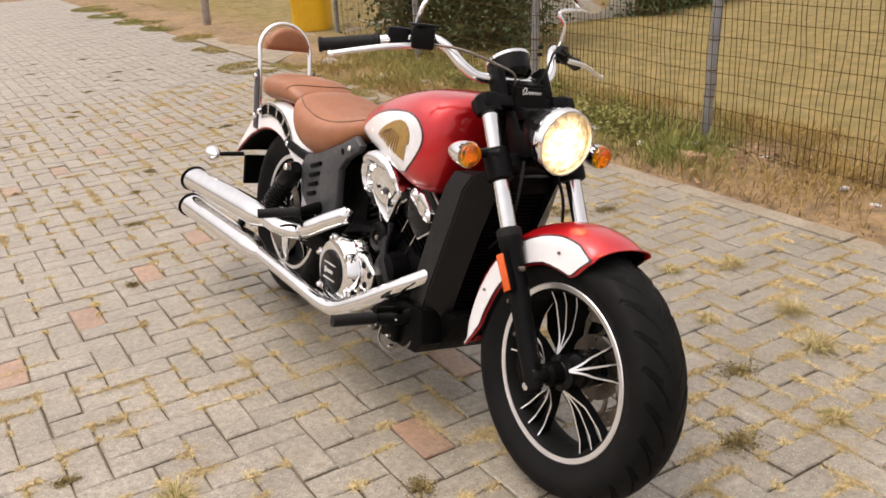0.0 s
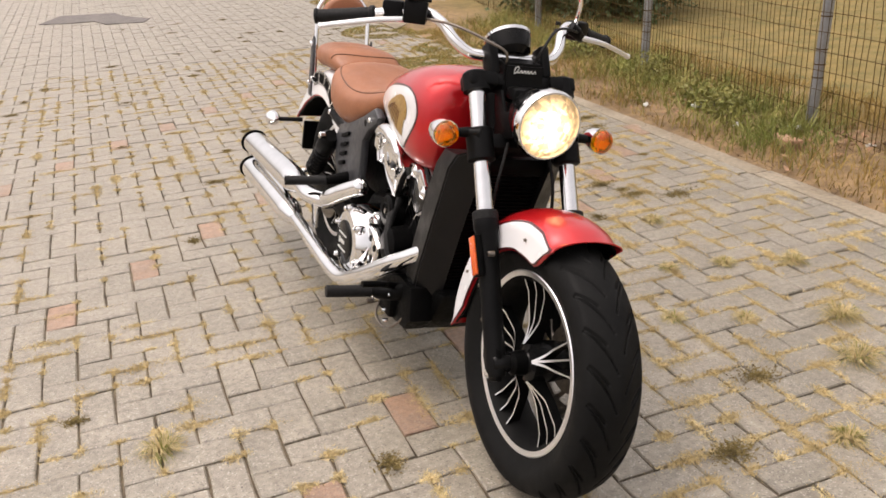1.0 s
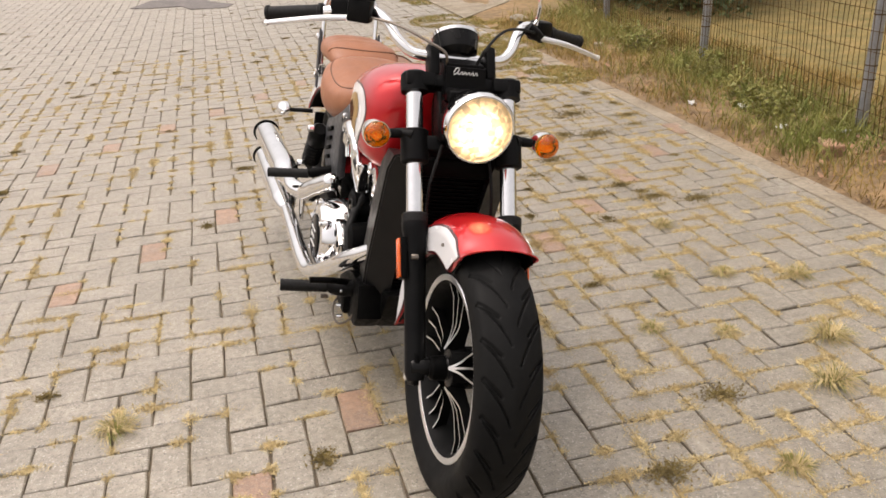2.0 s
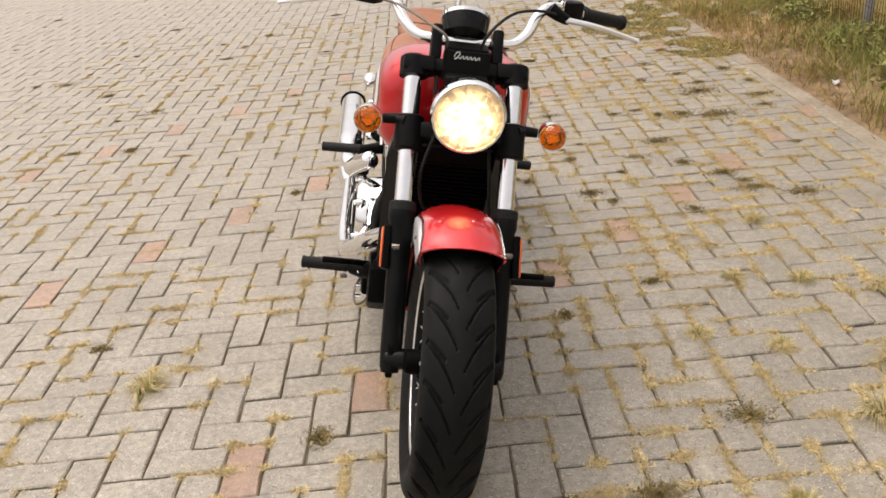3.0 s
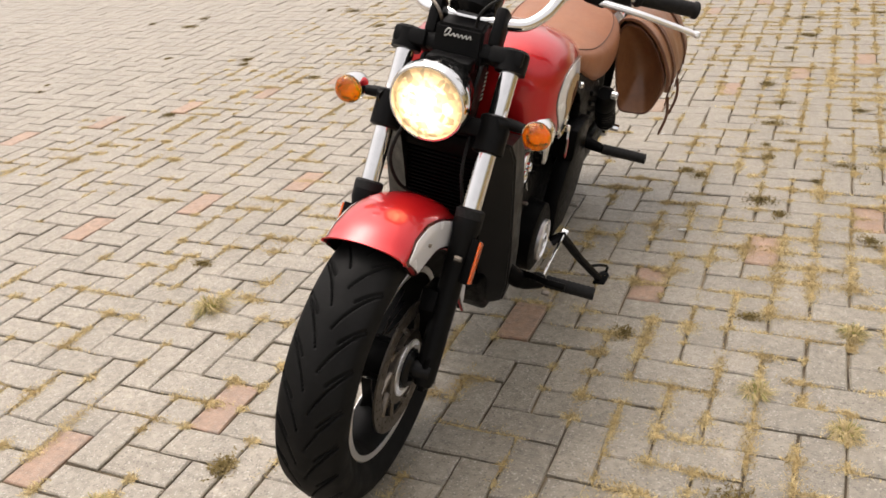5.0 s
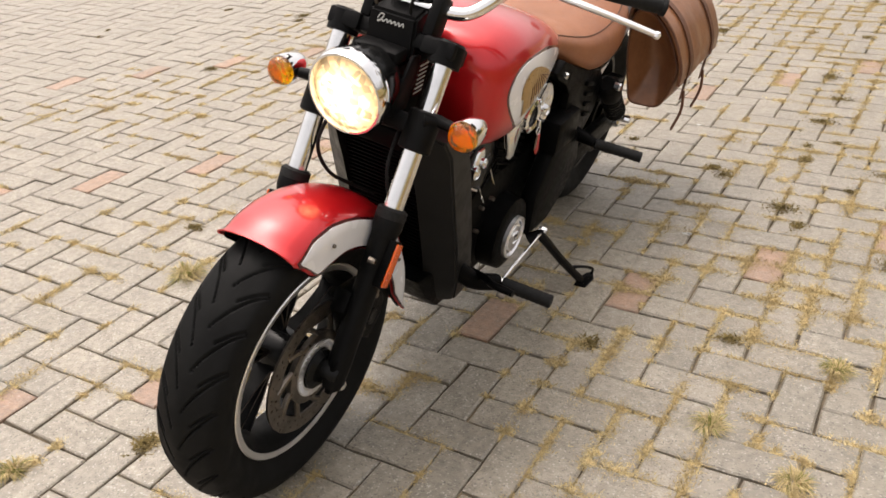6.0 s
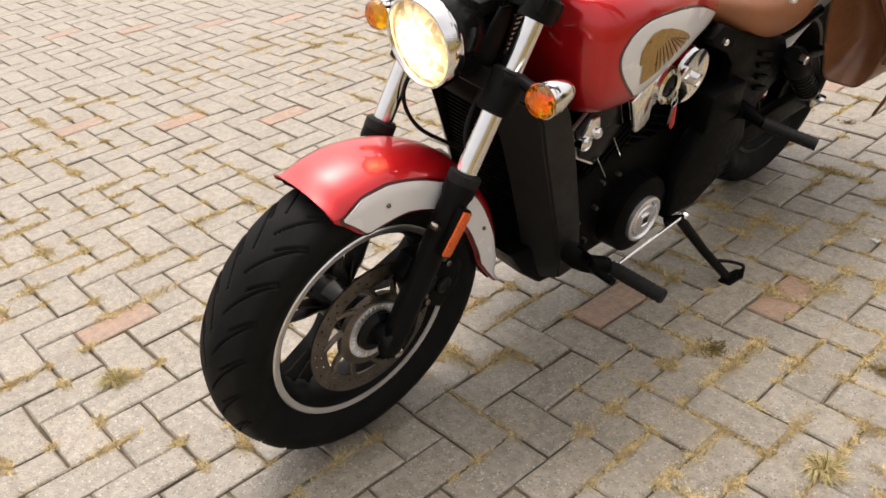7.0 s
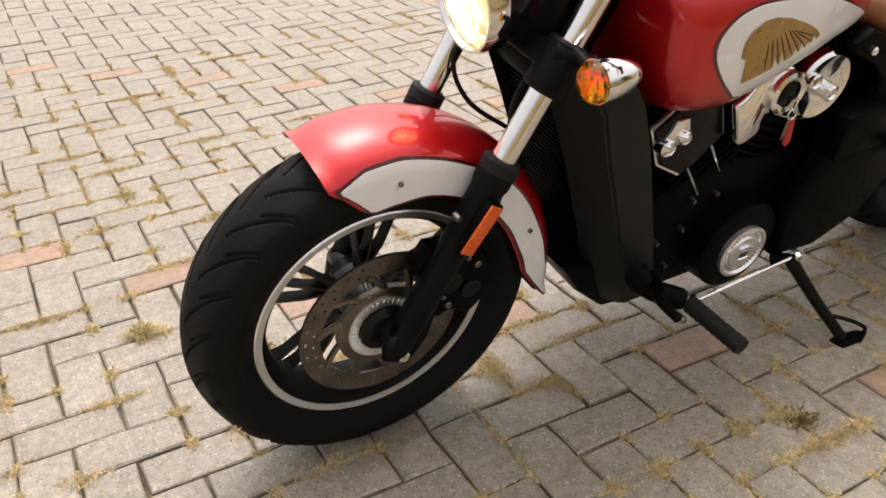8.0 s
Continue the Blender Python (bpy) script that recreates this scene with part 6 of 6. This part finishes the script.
# Shrub: stems, and a crown of many leaves in clumps.
def shrub(name, at, wide, high, leaves, seed, label, leaf=1.0, mat=LEAF, category="shrub"):
    rnd = random.Random(seed)
    base = thing(name, label, category, pose(*at, 0, 0, 0))
    stems, tips = bmesh.new(), []
    for i in range(14):
        a, reach = rnd.uniform(0, 6.283), rnd.uniform(0.25, 1.0) * wide
        top = Vector((math.cos(a) * reach, math.sin(a) * reach, high * rnd.uniform(0.55, 1.0) * (1 - 0.35 * (reach / wide) ** 2)))
        mid = Vector((top.x * 0.4, top.y * 0.4, top.z * 0.55)) + Vector([rnd.uniform(-0.08, 0.08) for _ in range(3)])
        pts = arc_points([(top.x * 0.05, top.y * 0.05, -0.02), mid, top], 4)
        tube(pts, [0.022 * min(1.0, wide) * (1 - 0.8 * k / len(pts)) for k in range(len(pts))], 6, stems)
        tips += [pts[k] for k in range(3, len(pts))] + [top] * 3
    part("stem", stems, BARK, base, "woody stems")
    verts, faces = [], []
    for _ in range(leaves):
        c = rnd.choice(tips)
        g = min(0.16, wide * 0.3)
        p = c + Vector((rnd.gauss(0, g), rnd.gauss(0, g), rnd.gauss(0, g * 0.9)))
        if rnd.random() < 0.22:
            p.z *= rnd.random() * 0.6
        if p.z < 0.05 * min(1.0, high):
            p.z = rnd.uniform(0.05, 0.35) * min(1.0, high)
        d = Vector((rnd.gauss(0, 1), rnd.gauss(0, 1), rnd.gauss(0.2, 0.7))).normalized()
        s = d.cross(Vector((rnd.gauss(0, 1), rnd.gauss(0, 1), rnd.gauss(0, 1)))).normalized()
        n = d.cross(s)
        l, w = leaf * rnd.uniform(0.035, 0.075), leaf * rnd.uniform(0.014, 0.026)
        o = len(verts)
        verts += [tuple(p), tuple(p + d * l * 0.5 + s * w + n * 0.006), tuple(p + d * l), tuple(p + d * l * 0.5 - s * w + n * 0.006)]
        faces += [(o, o + 1, o + 2), (o, o + 2, o + 3)]
    me = bpy.data.meshes.new("crown")
    me.from_pydata(verts, [], faces)
    me.materials.append(mat)
    ob = part("crown", me, mat, base, "green leaves", smooth=0)
    ob["kind"] = "stuff"
    return base


shrub("shrub", (4.30, 6.05, 0.0), 0.95, 1.9, 19000, 4, "dense dark green shrub behind the fence")
shrub("shrub", (3.95, 6.75, 0.0), 0.5, 1.0, 5000, 5, "small leafy shrub beside the larger one")

for i, (x, y, w, h) in enumerate(((2.64, 2.05, 0.15, 0.13), (2.76, 2.35, 0.15, 0.15), (2.88, 3.1, 0.14, 0.15), (2.90, 4.1, 0.18, 0.16))):
    shrub("weed_clump", (x, y, verge_z(x, y)), w, h, 420, 70 + i, "leafy green weed at the foot of the fence", 0.55, WEED, "weed")

# Yellow bin and a weathered post beyond the gate.
bin_bm = loft([[((0.23 + f) * math.copysign(abs(math.cos(a)) ** 0.4, math.cos(a)), (0.20 + f) * math.copysign(abs(math.sin(a)) ** 0.4, math.sin(a)), z) for a in np.linspace(0, 2 * math.pi, 40, endpoint=False)] for f, z in ((-0.06, 0.0), (-0.015, 0.02), (0.0, 0.06), (0.03, 0.9), (0.04, 0.92))])
litter_bin = thing("litter_bin", "bright yellow plastic bin on the paving", "bin", pose(3.62, 8.78, 0.0, 0, 0, -38))
part("bin_body", bin_bm, YELLOW, litter_bin)
part("bin_lid", loft([[((0.28 - i) * math.copysign(abs(math.cos(a)) ** 0.4, math.cos(a)), (0.25 - i) * math.copysign(abs(math.sin(a)) ** 0.4, math.sin(a)), z) for a in np.linspace(0, 2 * math.pi, 40, endpoint=False)] for i, z in ((0.0, 0.921), (0.0, 0.96), (0.05, 1.02), (0.15, 1.05))]), YELLOW, litter_bin)
solid("timber_post", tube([(0, 0, -0.05), (0.01, 0, 0.6), (0, 0.01, 1.2)], [0.06, 0.056, 0.052], 14), TIMBER, "weathered grey timber post in dry grass", "post", m=pose(2.80, 10.55, 0))

# Pale low wall and a dark hedge at the far side of the field.
wall_bm = box(2.0, 0.16, 0.62, (0, 0, 0.29), 0.012)
box(2.04, 0.22, 0.06, (0, 0, 0.63), 0.012, bm=wall_bm)
solid("garden_wall", wall_bm, PALE_WALL, "low pale rendered wall beyond the field", "wall", kind="structure", smooth=30, m=pose(5.95, 6.68, 0, 0, 0, -11))
for i, (x, y) in enumerate(((7.25, 6.55), (7.95, 6.75), (8.65, 6.95))):
    shrub("shrub", (x, y, 0.0), 0.48, 0.55, 2600, 90 + i, "low dark hedge plant beyond the field")

# Side path of bare soil and concrete beyond the gate, and the patch in the road.
bm = plate([(2.2, 6.6), (3.2, 7.75), (4.4, 8.6), (6.5, 9.6), (6.2, 10.6), (4.0, 9.6), (3.0, 9.1), (2.2, 9.2)], 0.03, "z", 0.0)
solid("side_path", bm, KERB, "pale trodden side path", "path", kind="structure", smooth=0)
patch = [(-1.25, 9.95), (-1.02, 10.65), (-0.35, 10.4), (-0.25, 9.95), (0.02, 9.5), (-0.08, 9.2), (-0.5, 9.35), (-0.62, 9.75), (-0.98, 9.8)]
solid("road_patch", plate(patch, 0.01, "z", 0.003), TAR, "dark asphalt patch in the block paving", "patch", kind="structure", smooth=0)

# Bricks, stones, dead leaves and scraps of litter on the verge.
broken = box(0.2, 0.1, 0.07, bevel=0.012)
for v in broken.verts:
    v.co += 0.012 * Vector((noise.noise(v.co * 20), noise.noise(v.co * 20 + Vector((5, 0, 0))), noise.noise(v.co * 20 + Vector((0, 7, 0)))))
solid("broken_brick", broken, CLAY, "old broken brick lying at the post", "brick", m=pose(2.60, 1.45, 0.025, 4, 6, 62))
for i, (x, y, s) in enumerate(((2.61, 6.15, 0.09), (2.59, 5.0, 0.075), (2.75, 4.55, 0.05), (2.95, 4.7, 0.045))):
    bm = bmesh.new()
    bmesh.ops.create_icosphere(bm, subdivisions=2, radius=s)
    for v in bm.verts:
        v.co *= 1 + 0.3 * noise.noise(v.co * 9 + Vector((i, 0, 0)))
        v.co.z *= 0.55
    solid("stone", bm, STONE, "rough pale stone on the verge", "stone", group="stones on the verge", m=pose(x, y, s * 0.3, 0, 0, 40 * i))


def scrap(at, size, seed):
    """A crumpled scrap of paper."""
    rnd = random.Random(seed)
    bm = bmesh.new()
    n = 5
    g = [[bm.verts.new(((i / (n - 1) - 0.5) * size, (j / (n - 1) - 0.5) * size * 0.55, 0.004 + rnd.uniform(0, 0.28) * size)) for i in range(n)] for j in range(n)]
    for a, b in zip(g, g[1:]):
        for i in range(n - 1):
            bm.faces.new((a[i], a[i + 1], b[i + 1], b[i]))
    thicken(bm, 0.0008)
    return solid("paper_scrap", bm, LITTER, "crumpled white scrap of litter", "litter", group="scraps of litter", smooth=20, m=pose(*at, 0, 0, rnd.uniform(0, 360)))


for i, (x, y, s) in enumerate(((2.66, 2.29, 0.10), (2.45, 2.52, 0.07), (2.13, 2.95, 0.035), (2.60, 1.84, 0.08), (2.88, 1.18, 0.05), (2.81, 1.62, 0.09), (2.72, 0.58, 0.06), (0.657, 1.005, 0.028), (2.62, 0.35, 0.05), (0.42, 1.95, 0.018))):
    scrap((x, y, verge_z(x, y) + (0.01 if x > 2.3 else 0.0)), s, 40 + i)

mat_bits = []
rnd = random.Random(31)
for _ in range(16000):
    x, y = rnd.uniform(2.2, 3.3), rnd.uniform(-1.0, 4.2)
    if noise.noise((x * 3, y * 3, 40.0)) + rnd.uniform(-0.5, 0.5) > -0.1 and x > 2.24 + 0.06 * noise.noise((y * 4, 0.0, 3.0)):
        mat_bits.append((x, y, (verge_z(x, y) if x > 2.3 else -0.012) + 0.004, 1.0))
blades("dead_grass_mat", mat_bits, DEAD, "brown dead grass and stalks lying on bare soil", "dead grass", (0.015, 0.05), 0.005, 3.0, parts=1, seed=32)
leaf_bm = bmesh.new()
rnd = random.Random(8)
for _ in range(420):
    x, y = rnd.uniform(2.32, 3.0), rnd.uniform(-0.6, 5.2)
    if rnd.random() < 0.4:
        x, y = rnd.gauss(2.9, 0.12), rnd.gauss(1.35, 0.22)
    z = verge_z(x, y) + rnd.uniform(0.004, 0.04)
    a, l, w = rnd.uniform(0, 6.283), rnd.uniform(0.012, 0.04), rnd.uniform(0.006, 0.016)
    d, s = Vector((math.cos(a), math.sin(a), rnd.uniform(-0.5, 0.5))) * l, Vector((-math.sin(a), math.cos(a), rnd.uniform(-0.6, 0.6))) * w
    p = Vector((x, y, z))
    q = [leaf_bm.verts.new(v) for v in (p, p + d * 0.5 + s, p + d + Vector((0, 0, 0.006)), p + d * 0.5 - s)]
    leaf_bm.faces.new(q)
solid("dead_leaves", leaf_bm, CLAY, "brown dead leaves scattered on bare soil", "leaves", kind="stuff", smooth=0)


# ---- weeds in the paving ----
def tuft(name, x, y, r, n, green_share, seed, label):
    """A flat rosette of grass that grows out of a joint."""
    rnd = random.Random(seed)
    bm = bmesh.new()
    for _ in range(n):
        a, d = rnd.uniform(0, 6.283), r * rnd.random() ** 1.5 * 0.35
        h, out, w = r * rnd.uniform(0.15, 0.6), r * rnd.uniform(0.3, 1.05), rnd.uniform(0.0006, 0.0013)
        b = a + rnd.uniform(-0.5, 0.5)
        p = Vector((d * math.cos(a), d * math.sin(a), -0.006))
        m = p + Vector((0.5 * out * math.cos(b), 0.5 * out * math.sin(b), h * 0.8))
        t = p + Vector((out * math.cos(b + 0.2), out * math.sin(b + 0.2), h * rnd.uniform(0.05, 0.9)))
        s = Vector((-math.sin(b), math.cos(b), 0)) * w
        v = [bm.verts.new(q) for q in (p - s, p + s, m + s, m - s, t)]
        bm.faces.new((v[0], v[1], v[2], v[3])).material_index = k = int(rnd.random() < green_share)
        bm.faces.new((v[3], v[2], v[4])).material_index = k
    me = mesh_of(bm, name)
    me.materials.append(FRINGE)
    me.materials.append(GREEN)
    ob = new(name, me)
    ob.matrix_basis = pose(x, y, 0)
    return tagged(ob, label, "weed", group="weeds in the paving")


TUFTS = [(-0.664, 0.117, 0.075), (1.46, -0.10, 0.09), (1.305, -0.324, 0.09), (1.629, 0.312, 0.07), (0.977, 0.131, 0.05), (-0.38, -0.724, 0.05), (1.18, 0.03, 0.05), (1.194, 0.473, 0.05), (0.98, -0.62, 0.06), (1.42, 0.91, 0.06), (1.4, 0.42, 0.055)]
for i, (x, y, r) in enumerate(TUFTS):
    tuft("grass_tuft", x, y, r * 1.0, 320, 0.3, 60 + i, "half-dry grass tuft in a paving joint")
MOSS_AT = [(-0.125, -0.20, 0.05), (0.679, -0.538, 0.055), (0.982, -0.277, 0.055), (-0.172, -0.513, 0.05), (0.926, 0.495, 0.03), (0.605, 0.316, 0.035), (-0.886, 0.371, 0.03), (1.54, 1.23, 0.06), (1.24, 1.06, 0.05), (1.71, 1.13, 0.07), (0.86, 2.18, 0.04), (0.88, 2.48, 0.04), (1.55, 2.31, 0.07), (1.75, 2.7, 0.12), (1.71, 2.26, 0.1)]
rnd = random.Random(21)
for _ in range(34):
    MOSS_AT.append((rnd.uniform(0.6, 2.1), rnd.uniform(1.2, 4.5), rnd.uniform(0.02, 0.06)))
for _ in range(60):
    MOSS_AT.append((rnd.uniform(-4.0, 1.8), rnd.uniform(1.5, 9.0), rnd.uniform(0.02, 0.06)))
moss = []
for x, y, r in MOSS_AT:
    for _ in range(int(140 + 7000 * r)):
        a, d = rnd.uniform(0, 6.283), abs(rnd.gauss(0, 0.5)) * r
        moss.append((x + d * math.cos(a) * (1.5 if (int(x * 97) % 2) else 0.8), y + d * math.sin(a), 0.0, 0.5 + r * 8))
blades("moss_patches", moss, MOSS, "dark dried moss in the joints of the paving", "moss", (0.005, 0.014), 0.0060, 1.8, parts=1, seed=22)

fringe = []
for x, y, upright, is_red in blocks():
    if not (-2.6 < x < 2.1 and -1.6 < y < 6.0):
        continue
    patch = 0.60 + 0.75 * noise.noise((x * 1.1, y * 1.1, 14.0)) + 0.5 * min(1.2, max(-0.3, x))
    hx, hy = (W / 2, W) if upright else (W, W / 2)
    for side in range(2):
        if rnd.random() > patch:
            continue
        for _ in range(1 if rnd.random() < (0.35 if x > 0.2 else 0.6) else 2):
            u = rnd.choice((-1, 1, rnd.uniform(-1, 1)))
            run = rnd.uniform(0.010, 0.026) if rnd.random() < (0.55 if x > 0.5 else 0.75) else rnd.uniform(0.025, 0.09)
            spread = rnd.uniform(0.005, 0.0150)
            cx, cy = (x + hx, y + u * hy) if side == 0 else (x + u * hx, y + hy)
            for _ in range(int(80 + run * spread * 700000)):
                t, n = rnd.gauss(0, run * 0.6), rnd.gauss(0, spread)
                fringe.append((cx + (n if side == 0 else t), cy + (t if side == 0 else n), -0.002, 0.6 + 0.8 * rnd.random()))
blades("joint_grass", fringe, FRINGE, "short yellow grass in the joints between blocks", "grass", (0.004, 0.011), 0.0036, 1.5, parts=1, seed=23)


# ---- pieces of the paving ----
def lay_paving():
    greys, reds = ([paver_mesh("paving_block", mat, 40 + i) for i in range(6)] for mat in (PAVER, RED_PAVER))
    near, far = [], []
    for place in blocks():
        x, y = place[:2]
        (near if (-0.75 < x < 1.15 and -1.15 < y < 1.05) or (place[3] and y < 3) else far).append(place)
    rnd = random.Random(5)
    for x, y, upright, is_red in near:
        ob = part("paving_block", rnd.choice(reds if is_red else greys), None, pavement, smooth=0, m=pose(x, y, rnd.uniform(-0.0025, 0.0025), rnd.uniform(-0.7, 0.7), rnd.uniform(-0.9, 0.9), (0 if upright else 90) + rnd.uniform(-0.7, 0.7)))
    verts, faces, tones = [], [], []
    shapes = [[v.co.copy() for v in me.vertices] for me in greys]
    polys = [tuple(f.vertices) for f in greys[0].polygons]
    mats = []
    for x, y, upright, is_red in far:
        m = pose(x, y, rnd.uniform(-0.0025, 0.0025), rnd.uniform(-0.7, 0.7), rnd.uniform(-0.9, 0.9), (0 if upright else 90) + rnd.uniform(-0.7, 0.7))
        o = len(verts)
        verts += [(min(c.x, KERB_X + 0.011), c.y, c.z) for c in (m @ v for v in rnd.choice(shapes))]
        faces += [tuple(o + i for i in f) for f in polys]
        mats += [1 if is_red else 0] * len(polys)
    me = bpy.data.meshes.new("far_paving_blocks")
    me.from_pydata(verts, [], faces)
    me.materials.append(PAVER)
    me.materials.append(RED_PAVER)
    me.polygons.foreach_set("material_index", mats)
    ob = new("far_paving_blocks", me)
    ob.parent = pavement
    tagged(ob, "worn grey and red concrete blocks laid in herringbone", kind="stuff")
    return len(near), len(far)


lay_paving()
